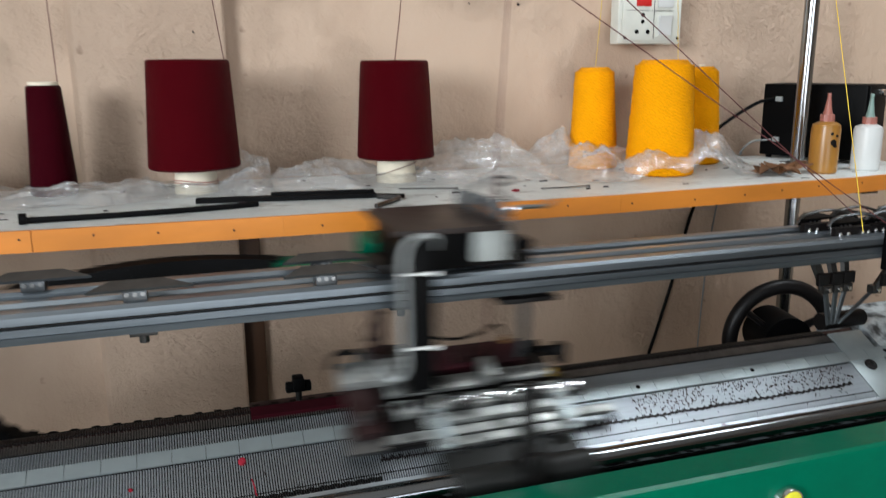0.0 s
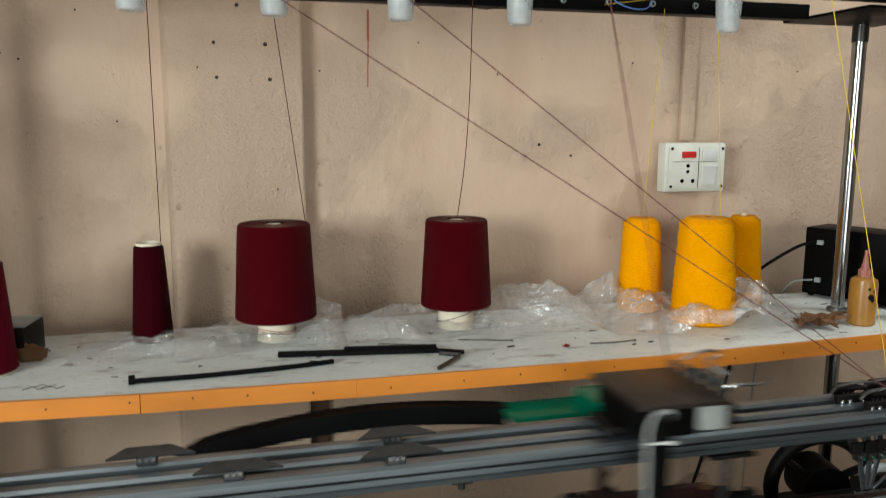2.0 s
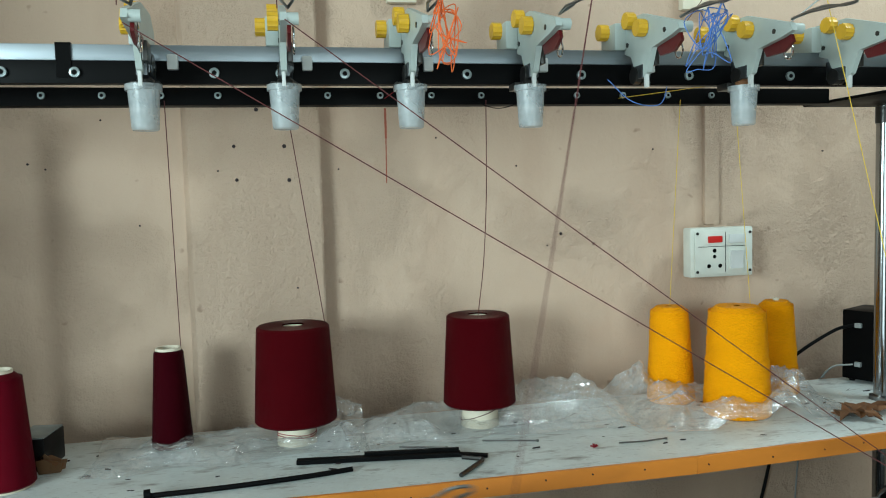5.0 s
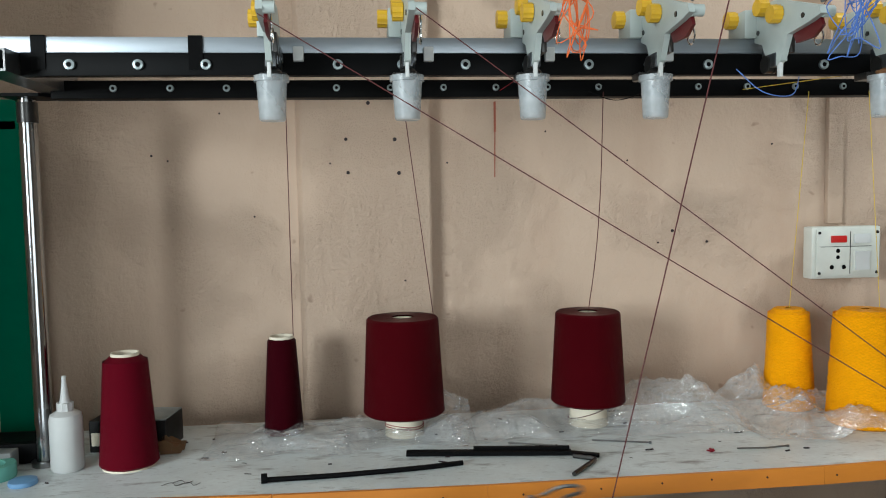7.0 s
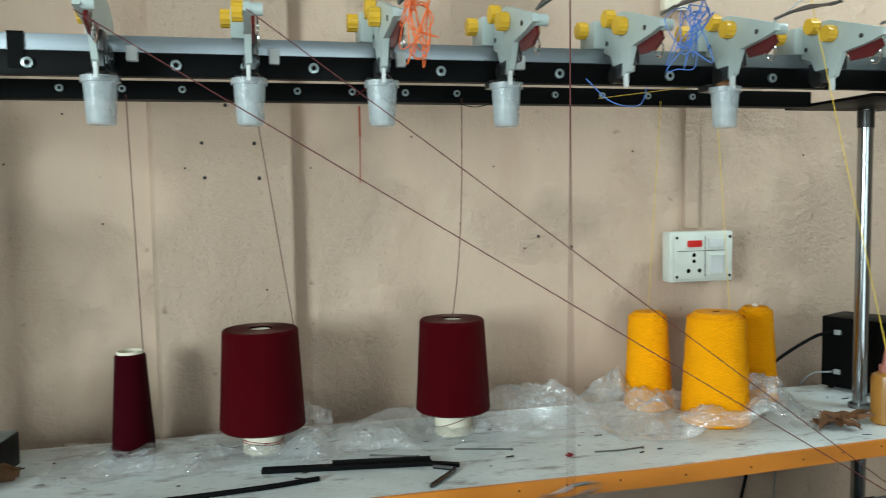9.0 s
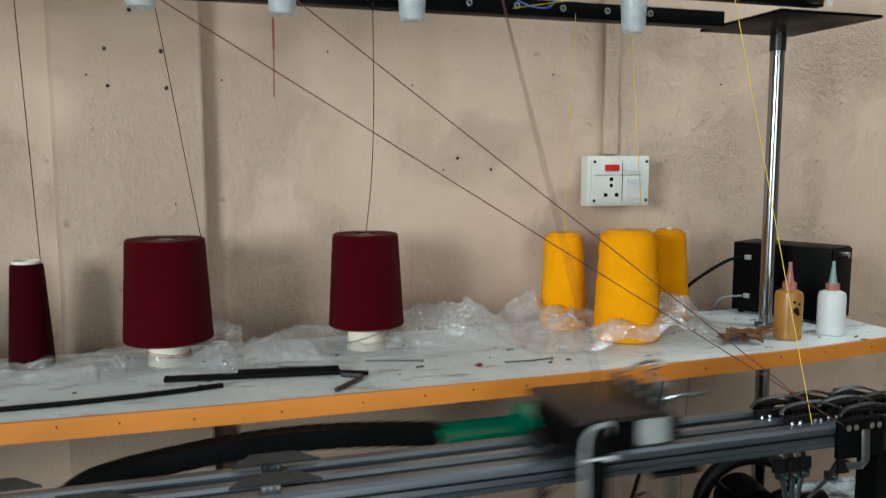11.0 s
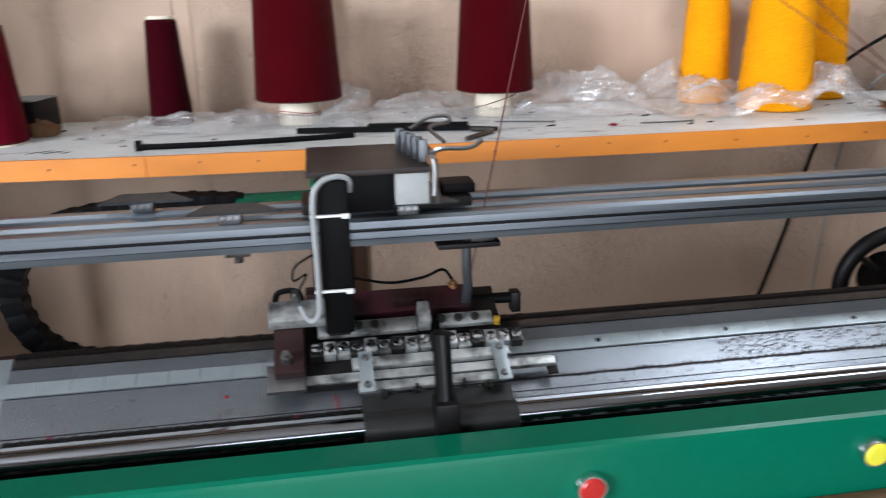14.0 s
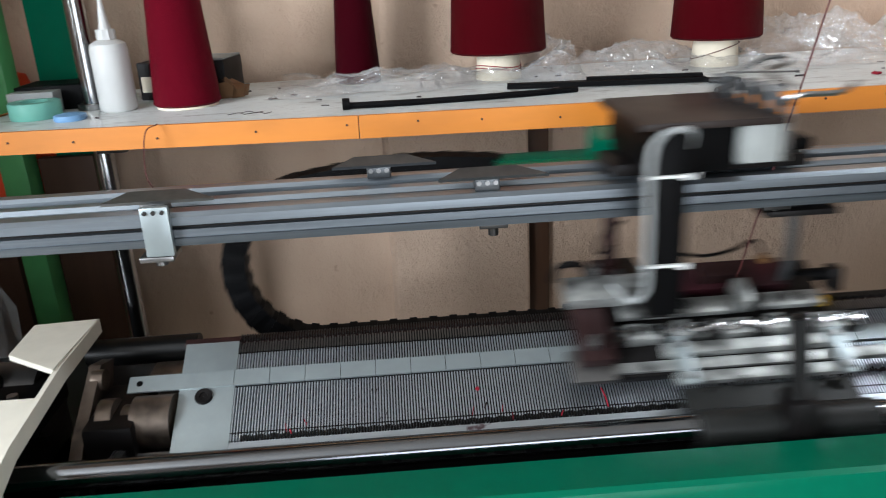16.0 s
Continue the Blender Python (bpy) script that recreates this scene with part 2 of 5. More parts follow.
CUPPL = film_plastic("cloudy plastic cup", 0.40, 0.3, (0.52, 0.56, 0.58), fold_depth=0.0003)
BAGPL = film_plastic("milky plastic bag", 0.22, 0.25, (0.5, 0.52, 0.52))
AMBER = plain("amber oil", (0.36, 0.165, 0.03), 0.3, dirt=0.4, scale=30, relief=0.05)
PINKPL = plain("pink-brown plastic", (0.36, 0.13, 0.10), 0.4)
TEALPL = plain("grey-green plastic", (0.20, 0.30, 0.27), 0.4)
TEALTAPE = plain("teal tape", (0.16, 0.45, 0.37), 0.5)
BLUEPL = plain("light blue plastic", (0.18, 0.36, 0.60), 0.4)
LEAFBROWN = plain("dry brown leaf", (0.19, 0.085, 0.035), 0.7, dirt=0.5, scale=40, relief=0.4, dark=0.35)
WOODB = plain("brown wood", (0.16, 0.085, 0.04), 0.55, dirt=0.5, scale=30, stretch=(0.15, 2, 2), relief=0.2)
WOODD = plain("dark stained wood", (0.060, 0.026, 0.012), 0.6, dirt=0.5, scale=30, stretch=(2, 2, 0.15), relief=0.2)
REDCLOTH = plain("orange-red cloth", (0.75, 0.07, 0.02), 0.8)
BUTTON_R = plain("red button", (0.42, 0.018, 0.014), 0.3)
BUTTON_Y = plain("yellow button", (0.70, 0.66, 0.04), 0.3)
# dark steel that puts the shade between the needles into the plate colour
SLOT = plain("darkened slot steel", (0.032, 0.035, 0.038), 0.45, 0.7, dirt=0.4)
NEEDLES = needle_steel("needle bed steel", False)
BEDSTEEL = needle_steel("stained bed steel", True)
IRONDARK = plain("dark cast iron", (0.020, 0.021, 0.020), 0.45, 0.3, dirt=0.6, scale=80, relief=0.5, dark=0.3, gloss=0.35)
POLECHROME = plain("stainless pole", (0.40, 0.41, 0.42), 0.14, 1.0, dirt=0.25, scale=60, stretch=(1, 1, 0.2), relief=0.04)
PALEBLOCK = plain("dull grey cast block", (0.30, 0.32, 0.31), 0.5, 0.1, dirt=0.4, scale=50, relief=0.1, dark=0.5)
GLOSSBLACK = plain("glossy black handle", (0.003, 0.003, 0.003), 0.30, 0.0, dirt=0.2, gloss=0.25, relief=0.03)
CRIMSONGREASE = plain("crimson lint on oily iron", (0.036, 0.006, 0.010), 0.55, 0.2, dirt=0.95, scale=55, relief=0.7, dark=0.05, big=26)
OILY = plain("oil-stained steel plate", (0.46, 0.475, 0.46), 0.42, 0.7, dirt=0.8, scale=70, relief=0.3, dark=0.08, big=30)
BRASS = plain("dull brass", (0.32, 0.17, 0.07), 0.4, 0.8, dirt=0.5)
CARRIERSTEEL = plain("grey carrier steel", (0.11, 0.118, 0.125), 0.36, 0.85, dirt=0.5, scale=60, relief=0.2, dark=0.4)
PLATE = plain("satin nickel plate", (0.34, 0.39, 0.40), 0.40, 0.7, dirt=0.3, scale=40, relief=0.05, dark=0.6)
INDICATOR, _t, _b = nodes_of("red indicator lens")
_b.inputs["Base Color"].default_value = (0.42, 0.008, 0.006, 1)
_b.inputs["Emission Color"].default_value, _b.inputs["Emission Strength"].default_value = (1, 0.03, 0.02, 1), 0.06


RUSTY = plain("oily rust-brown steel", (0.16, 0.125, 0.10), 0.38, 0.75, dirt=0.8, scale=55, relief=0.5, dark=0.15, big=22)


# ---- mesh building ----
class Mesh:
    """Vertices and faces gathered from simple solids, for one part."""

    def __init__(self):
        self.v, self.f = [], []

    def add(self, verts, faces):
        n = len(self.v)
        self.v += [tuple(p) for p in verts]
        self.f += [tuple(i + n for i in f) for f in faces]
        return self

    def box(self, lo, hi, m=None, taper=0.0):
        (x0, y0, z0), (x1, y1, z1) = lo, hi
        a = taper
        p = [(x0, y0, z0), (x1, y0, z0), (x1, y1, z0), (x0, y1, z0), (x0 + a, y0 + a, z1), (x1 - a, y0 + a, z1), (x1 - a, y1 - a, z1), (x0 + a, y1 - a, z1)]
        if m:
            p = [m @ Vector(q) for q in p]
        return self.add(p, [(3, 2, 1, 0), (4, 5, 6, 7), (0, 1, 5, 4), (1, 2, 6, 5), (2, 3, 7, 6), (3, 0, 4, 7)])

    def soft_box(self, lo, hi, r=0.002, m=None):
        """A box with chamfered edges."""
        (x0, y0, z0), (x1, y1, z1) = lo, hi
        bm = bmesh.new()
        vs = [bm.verts.new(p) for p in ((x0, y0, z0), (x1, y0, z0), (x1, y1, z0), (x0, y1, z0), (x0, y0, z1), (x1, y0, z1), (x1, y1, z1), (x0, y1, z1))]
        for f in ((3, 2, 1, 0), (4, 5, 6, 7), (0, 1, 5, 4), (1, 2, 6, 5), (2, 3, 7, 6), (3, 0, 4, 7)):
            bm.faces.new([vs[i] for i in f])
        bmesh.ops.bevel(bm, geom=list(bm.edges), offset=r, segments=2, affect="EDGES", profile=0.6)
        bm.verts.index_update()
        pts = [m @ v.co if m else v.co.copy() for v in bm.verts]
        self.add(pts, [[v.index for v in f.verts] for f in bm.faces])
        bm.free()
        return self

    def rod(self, a, b, r, r2=None, n=12, caps=True):
        a, b = Vector(a), Vector(b)
        r2 = r if r2 is None else r2
        q = (b - a).to_track_quat("Z", "Y")
        ring = [q @ Vector((math.cos(2 * math.pi * i / n), math.sin(2 * math.pi * i / n), 0)) for i in range(n)]
        p = [a + r * d for d in ring] + [b + r2 * d for d in ring]
        f = [(i, (i + 1) % n, n + (i + 1) % n, n + i) for i in range(n)]
        if caps:
            f += [tuple(range(n - 1, -1, -1)), tuple(range(n, 2 * n))]
        return self.add(p, f)

    def lathe(self, profile, at=(0, 0, 0), n=32, m=None):
        """Profile of (radius, height), closed at ends of radius 0."""
        p, f = [], []
        for r, z in profile:
            p += [Vector((r * math.cos(2 * math.pi * i / n), r * math.sin(2 * math.pi * i / n), z)) for i in range(n)]
        for k in range(len(profile) - 1):
            f += [(k * n + i, k * n + (i + 1) % n, (k + 1) * n + (i + 1) % n, (k + 1) * n + i) for i in range(n)]
        p = [(m @ q if m else q) + Vector(at) for q in p]
        return self.add(p, f)

    def tube(self, pts, r, n=8, flat=1.0):
        pts = [Vector(p) for p in pts]
        verts, faces, up = [], [], None
        for k, p in enumerate(pts):
            d = (pts[min(k + 1, len(pts) - 1)] - pts[max(k - 1, 0)]).normalized()
            if up is None:
                up = Vector((0, 0, 1)) if abs(d.z) < 0.9 else Vector((0, 1, 0))
            side = d.cross(up).normalized()
            up = side.cross(d).normalized()
            verts += [p + r * (math.cos(2 * math.pi * i / n) * side + flat * math.sin(2 * math.pi * i / n) * up) for i in range(n)]
        for k in range(len(pts) - 1):
            faces += [(k * n + i, (k + 1) * n + i, (k + 1) * n + (i + 1) % n, k * n + (i + 1) % n) for i in range(n)]
        e = (len(pts) - 1) * n
        faces += [tuple(range(n)), tuple(range(e + n - 1, e - 1, -1))]
        return self.add(verts, faces)

    def prism(self, poly, lo, hi, axis="x", m=None):
        """A flat outline given thickness along an axis; the outline is in the other two axes."""
        def place(a, b, c):
            q = {"x": (c, a, b), "y": (a, c, b), "z": (a, b, c)}[axis]
            return m @ Vector(q) if m else q
        n = len(poly)
        p = [place(a, b, lo) for a, b in poly] + [place(a, b, hi) for a, b in poly]
        f = [(i, (i + 1) % n, n + (i + 1) % n, n + i) for i in range(n)] + [tuple(range(n - 1, -1, -1)), tuple(range(n, 2 * n))]
        return self.add(p, f)


def mesh_object(name, mesh, material, smooth=40):
    me = bpy.data.meshes.new(name)
    me.from_pydata(mesh.v, [], mesh.f)
    bm = bmesh.new()
    bm.from_mesh(me)
    bmesh.ops.recalc_face_normals(bm, faces=bm.faces)
    bm.to_mesh(me)
    bm.free()
    me.materials.append(material)
    me.polygons.foreach_set("use_smooth", [True] * len(me.polygons))
    me.set_sharp_from_angle(angle=radians(smooth))
    return new(name, me)


def part(name, mesh, material, parent, label="", smooth=40):
    ob = mesh_object(name, mesh, material, smooth)
    ob.parent = parent
    return tagged(ob, label)


def thing(name, label, category, group="", at=None, kind=""):
    ob = new(name)
    ob.empty_display_size = 0.05
    if at:
        ob.matrix_basis = at
    return tagged(ob, label, category, group, kind)


def single(name, mesh, material, label, category, group="", kind="", smooth=40):
    return tagged(mesh_object(name, mesh, material, smooth), label, category, group, kind)


def structure(name, mesh, material, label, smooth=30):
    return single(name, mesh, material, label, "structure", kind="structure", smooth=smooth)


def curve_points(pts, steps=8):
    """A smooth line through the points."""
    pts = [Vector(p) for p in pts]
    ext = [2 * pts[0] - pts[1], *pts, 2 * pts[-1] - pts[-2]]
    out = []
    for a, b, c, d in zip(ext, ext[1:], ext[2:], ext[3:]):
        for i in range(steps):
            u = i / steps
            out.append(0.5 * (2 * b + (c - a) * u + (2 * a - 5 * b + 4 * c - d) * u * u + (3 * b - a - 3 * c + d) * u ** 3))
    return out + [pts[-1]]


# ---- the room ----
WALL_Y, PILLAR_Y, SHELF_Z = 1.535, 1.503, 1.112
X0, X1, Y0 = -2.5, 3.2, -2.5

structure("floor", Mesh().box((X0 - 0.2, Y0 - 0.2, -0.1), (X1 + 0.2, WALL_Y + 0.2, 0)), FLOOR, "unseen workshop floor, lightened for warm bounce light")
structure("ceiling", Mesh().box((X0 - 0.2, Y0 - 0.2, 2.9), (X1 + 0.2, WALL_Y + 0.2, 3.0)), CEIL, "unseen whitewashed ceiling, lightened for reflection in the bed")
wall_north = structure("wall_north", Mesh().box((X0 - 0.2, WALL_Y, 0), (X1 + 0.2, WALL_Y + 0.2, 2.9)), WALL, "peach painted rough plaster wall")
structure("wall_east", Mesh().box((X1, Y0, 0), (X1 + 0.2, WALL_Y, 2.9)), WALL_B, "unseen plaster side wall, darkened to deepen the shadows")


# added out of view: blocks window light from the back wall's left end
structure("shade_wall", Mesh().box((-1.15, 0.72, 0), (-1.0, WALL_Y, 2.9)), WALL, "unseen peach plaster wall added to shade the left end")


def wall_with_opening(name, along_x, fixed, a0, a1, o0, o1, z0, z1):
    g = Mesh()
    lo, hi = min(fixed), max(fixed)

    def slab(p, q, za, zb):
        if along_x:
            g.box((p, lo, za), (q, hi, zb))
        else:
            g.box((lo, p, za), (hi, q, zb))
    slab(a0, o0, 0, 2.9), slab(o1, a1, 0, 2.9), slab(o0, o1, 0, z0), slab(o0, o1, z1, 2.9)
    return structure(name, g, WALL_B, "unseen plaster wall, darkened to deepen the shadows, with an opening for light")


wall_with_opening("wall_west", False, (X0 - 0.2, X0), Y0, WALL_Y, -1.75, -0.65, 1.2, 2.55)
# the south opening is made up, to go with the rear fill lamp
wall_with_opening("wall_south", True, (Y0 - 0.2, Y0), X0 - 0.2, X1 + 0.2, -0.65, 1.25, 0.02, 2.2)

# the plaster pillar, with a rounded arris at one side and a worn one at the other
pillar = Mesh()
pillar.prism([(-0.196, WALL_Y), (-0.192, 1.520), (-0.184, 1.509), (-0.168, PILLAR_Y), (0.060, PILLAR_Y), (0.064, 1.506), (0.064, WALL_Y)], 0, 2.9, "z")
structure("pillar", pillar, PILLAR, "peach plaster pillar with rough patches")


def dots(name, places, material, parent, y, label):
    g = Mesh()
    for x, z, r in places:
        g.lathe([(0.0001, -0.0022), (r * 0.6, -0.0022), (r, 0.001)], (x, y, z), 7, pose(0, 0, 0, -90))
    return part(name, g, material, parent, label)


random.seed(3)
nail_places = [(0.566, 1.454, 0.0035), (0.640, 1.430, 0.003), (0.379, 0.652, 0.003), (0.535, 1.43, 0.002), (0.30, 1.66, 0.002), (0.47, 1.60, 0.002), (0.78, 1.63, 0.002), (0.92, 1.75, 0.002), (1.20, 1.62, 0.002), (0.10, 1.60, 0.002), (-0.47, 1.62, 0.0025), (-0.44, 1.61, 0.002), (-0.34, 1.70, 0.002), (-0.28, 1.50, 0.002)]
dots("nail_hole", nail_places, LINT_D, wall_north, WALL_Y - 0.001, "dark old nail holes")
dots("nail_hole", [(-0.099, 1.646, 0.0035), (0.002, 1.580, 0.004), (-0.005, 1.645, 0.004), (-0.096, 1.582, 0.0035), (-0.055, 1.715, 0.004), (-0.13, 1.60, 0.002), (0.01, 1.37, 0.002)], LINT_D, bpy.data.objects["pillar"], PILLAR_Y - 0.001, "dark old nail holes")

# one dark strip for the batten and the pillar's shadow beside it
single("shaded_batten", Mesh().soft_box((0.0645, WALL_Y - 0.012, 0), (0.104, WALL_Y, SHELF_Z - 0.03), 0.002), WOODD, "dark brown wooden batten below the shelf, widened by the pillar's shadow", "batten")

g = Mesh()
for x0, z0, x1, z1, w in ((0.197, 1.72, 0.197, 1.66, 0.0022), (0.197, 1.66, 0.1955, 1.57, 0.0011)):
    g.add([(x0 - w, WALL_Y - 0.001, z0), (x0 + w, WALL_Y - 0.001, z0), (x1 + w, WALL_Y - 0.001, z1), (x1 - w, WALL_Y - 0.001, z1)], [(0, 1, 2, 3)])
part("paint_drip", g, plain("rusty red drip", (0.33, 0.09, 0.05), 0.7), wall_north, "thin rusty red drip")

# wiring trunk, clips and the switch socket
single("wiring_trunk", Mesh().soft_box((0.897, WALL_Y - 0.014, 1.462), (0.931, WALL_Y, 2.9), 0.003), WALL, "peach painted wiring trunk running down to a socket", "trunking")
single("wall_block", Mesh().soft_box((0.842, WALL_Y - 0.02, 1.925), (0.905, WALL_Y, 1.965), 0.004), PAPER, "small cream wooden block on the wall", "block", "wall blocks")
single("wall_block", Mesh().soft_box((0.205, WALL_Y - 0.02, 1.925), (0.265, WALL_Y, 1.965), 0.004), PAPER, "small cream wooden block on the wall", "block", "wall blocks")

switch = thing("switch_socket", "aged white switch and socket box with red indicator on the wall", "socket")
SX0, SX1, SZ0, SZ1, SY = 0.832, 0.980, 1.352, 1.458, 1.470
part("box", Mesh().soft_box((SX0, SY, SZ0), (SX1, SY + 0.032, SZ1), 0.004).box((SX0 + 0.03, SY + 0.03, SZ0 + 0.01), (SX1 - 0.01, WALL_Y, SZ1 - 0.01)), SWITCHPL, switch)
cover = part("cover", Mesh().soft_box((SX0 + 0.008, SY - 0.004, SZ0 + 0.006), (SX1 - 0.004, SY - 0.0005, SZ1 - 0.006), 0.0015), SWITCHPL, switch)
part("indicator", Mesh().soft_box((0.870, SY - 0.008, 1.426), (0.903, SY - 0.004, 1.440), 0.0015), INDICATOR, switch, "red neon indicator lens")
part("switch_frame", Mesh().soft_box((0.918, SY - 0.006, 1.366), (0.956, SY - 0.004, 1.412), 0.0008), SWITCHPL, switch)
part("rocker_switch", Mesh().prism([(SY - 0.006, 1.370), (SY - 0.009, 1.370), (SY - 0.0075, 1.390), (SY - 0.012, 1.408), (SY - 0.006, 1.408)], 0.922, 0.952, "x"), WHITEPL, switch)
part("fuse_cap", Mesh().soft_box((0.919, SY - 0.008, 1.424), (0.955, SY - 0.004, 1.443), 0.0015), WHITEPL, switch)
part("cover_seam", Mesh().box((0.9115, SY - 0.0046, 1.362), (0.9127, SY - 0.0038, 1.448)).box((0.848, SY - 0.0046, 1.4172), (0.958, SY - 0.0038, 1.4182)), DARKSTEEL, switch, "dark seams between the modules")
for x, z, r in ((0.886, 1.409, 0.0045), (0.886, 1.396, 0.004), (0.873, 1.376, 0.0045), (0.899, 1.376, 0.0045)):
    part("socket_hole", Mesh().rod((x, SY - 0.0048, z), (x, SY - 0.003, z), r, n=10), BLACK, switch, "dark socket hole")
for x, z in ((SX0 + 0.014, SZ1 - 0.012), (SX1 - 0.010, SZ1 - 0.012), (SX0 + 0.014, SZ0 + 0.012), (SX1 - 0.010, SZ0 + 0.012)):
    part("screw", Mesh().rod((x, SY - 0.0055, z), (x, SY - 0.003, z), 0.0032, n=8), DARKSTEEL, switch)

# ---- shelf ----
shelf = thing("shelf", "long white laminate shelf board with a nailed orange edge", "shelf")
left_end = [(-0.708, 1.300), (-0.708, 1.170), (-0.702, 1.148), (-0.685, 1.132)]
front = [(-0.655, 1.122), (-0.21, 1.092), (0.10, 1.083), (0.62, 1.083), (1.08, 1.108), (1.33, 1.138)]
corner = [(1.352, 1.148), (1.362, 1.168), (1.364, 1.20)]
outline = left_end + front + corner + [(1.364, 1.462), (-0.708, 1.462)]
part("board", Mesh().prism(outline, SHELF_Z - 0.024, SHELF_Z, "z"), LAMINATE, shelf)


def edging(points, name):
    g = Mesh()
    for (xa, ya), (xb, yb) in zip(points, points[1:]):
        d = Vector((xb - xa, yb - ya)).normalized()
        nx, ny = d.y * 0.006, -d.x * 0.006
        p = [(xa, ya, SHELF_Z - 0.027), (xb, yb, SHELF_Z - 0.027), (xb + nx, yb + ny, SHELF_Z - 0.027), (xa + nx, ya + ny, SHELF_Z - 0.027)]
        p += [(x, y, SHELF_Z + 0.001) for x, y, _ in p]
        g.add(p, [(0, 1, 2, 3), (7, 6, 5, 4), (2, 6, 7, 3), (1, 5, 6, 2), (0, 3, 7, 4)])
    return part(name, g, ORANGE, shelf, "orange painted wooden edging")


edging(left_end + front[:2], "edge_strip")
edging([(-0.209, 1.0915)] + front[2:] + corner, "edge_strip")
for k in range(21):
    x = -0.64 + k * 0.099 + 0.02 * math.sin(k * 5.1)
    for (xa, ya), (xb, yb) in zip(front, front[1:]):
        if xa <= x < xb:
            y = ya + (yb - ya) * (x - xa) / (xb - xa) - 0.0062
            part("nail", Mesh().rod((x, y - 0.0012, SHELF_Z - 0.012 - 0.003 * math.sin(k)), (x, y + 0.003, SHELF_Z - 0.012 - 0.003 * math.sin(k)), 0.0015, n=7), WOODD, shelf, "rusty nail head")
for x in (-0.55, 0.55, 1.25):
    g = Mesh().soft_box((x - 0.02, 1.2, SHELF_Z - 0.05), (x + 0.02, WALL_Y, SHELF_Z - 0.0255), 0.002)
    part("bracket", g, DARKSTEEL, shelf)

# ---- yarn stand above the shelf ----
stand = thing("yarn_stand", "yarn stand with chrome poles and black bolted rails", "stand")
for x, y in ((-0.590, 1.278), (1.143, 1.285)):
    pole = part("pole", Mesh().rod((x, y, 0.35), (x, y, 1.70), 0.0138, n=24), POLECHROME, stand, "shiny chrome pole")
    part("collar", Mesh().rod((x, y, SHELF_Z), (x, y, SHELF_Z + 0.008), 0.021, n=20), STEEL, pole)
    part("collar", Mesh().rod((x, y, 1.66), (x, y, 1.692), 0.0155, n=20), DARKSTEEL, pole)
part("rail_front", Mesh().soft_box((-0.518, 1.080, 1.7035), (1.06, 1.092, 1.7335), 0.001), BLACK, stand, "black steel angle with bolts")
part("rail_lip", Mesh().soft_box((-0.518, 1.0925, 1.7035), (1.06, 1.097, 1.7065), 0.001), BLACK, stand)
part("rail_rear", Mesh().soft_box((-0.540, 1.240, 1.693), (0.985, 1.272, 1.7205), 0.001), BLACK, stand, "black steel rear rail with bolts")
part("bar", Mesh().soft_box((-0.85, 1.081, 1.734), (1.25, 1.112, 1.7555), 0.0015), ALU, stand, "brushed aluminium bar")
part("end_plate", Mesh().soft_box((0.986, 1.093, 1.6945), (1.20, 1.315, 1.700), 0.001), BLACK, stand)
part("end_plate", Mesh().prism([(-0.62, 1.25), (-0.562, 1.25), (-0.535, 1.275), (-0.56, 1.315), (-0.62, 1.315)], 1.6985, 1.7035, "z"), BLACK, stand)
tube = Mesh()
for lo, hi in (((-0.560, 1.040, 1.704), (-0.5195, 1.30, 1.707)), ((-0.560, 1.040, 1.7305), (-0.5195, 1.30, 1.7335)), ((-0.560, 1.040, 1.707), (-0.5575, 1.30, 1.7305)), ((-0.522, 1.040, 1.707), (-0.5195, 1.30, 1.7305))):
    tube.box(lo, hi)
part("square_tube", tube, STEEL, stand, "open square steel tube")
for x0, x1, mat in ((-0.503, -0.485, BLACK), (-0.300, -0.281, BLACK)):
    part("tape", Mesh().box((x0, 1.0785, 1.711), (x1, 1.0797, 1.7570)).box((x0, 1.0785, 1.7558), (x1, 1.11, 1.7570)), mat, stand, "dark adhesive tape wrapped round the bar")


def bolt_at(x, y, z, r):
    b = part("bolt", Mesh().lathe([(r * 0.45, -0.0035), (r * 0.55, -0.004), (r * 0.95, -0.0035), (r, -0.002), (r, 0.0005)], (x, y, z), 14, pose(0, 0, 0, -90)), PLATE, stand)
    part("socket", Mesh().rod((x, y - 0.0038, z), (x, y - 0.001, z), r * 0.46, n=8), BLACK, b)


for i in range(15):
    bolt_at(-0.4545 + 0.0886 * i, 1.0795, 1.7180, 0.0072)
for i in range(16):
    bolt_at(-0.447 + 0.0850 * i, 1.2395, 1.7080, 0.0055)


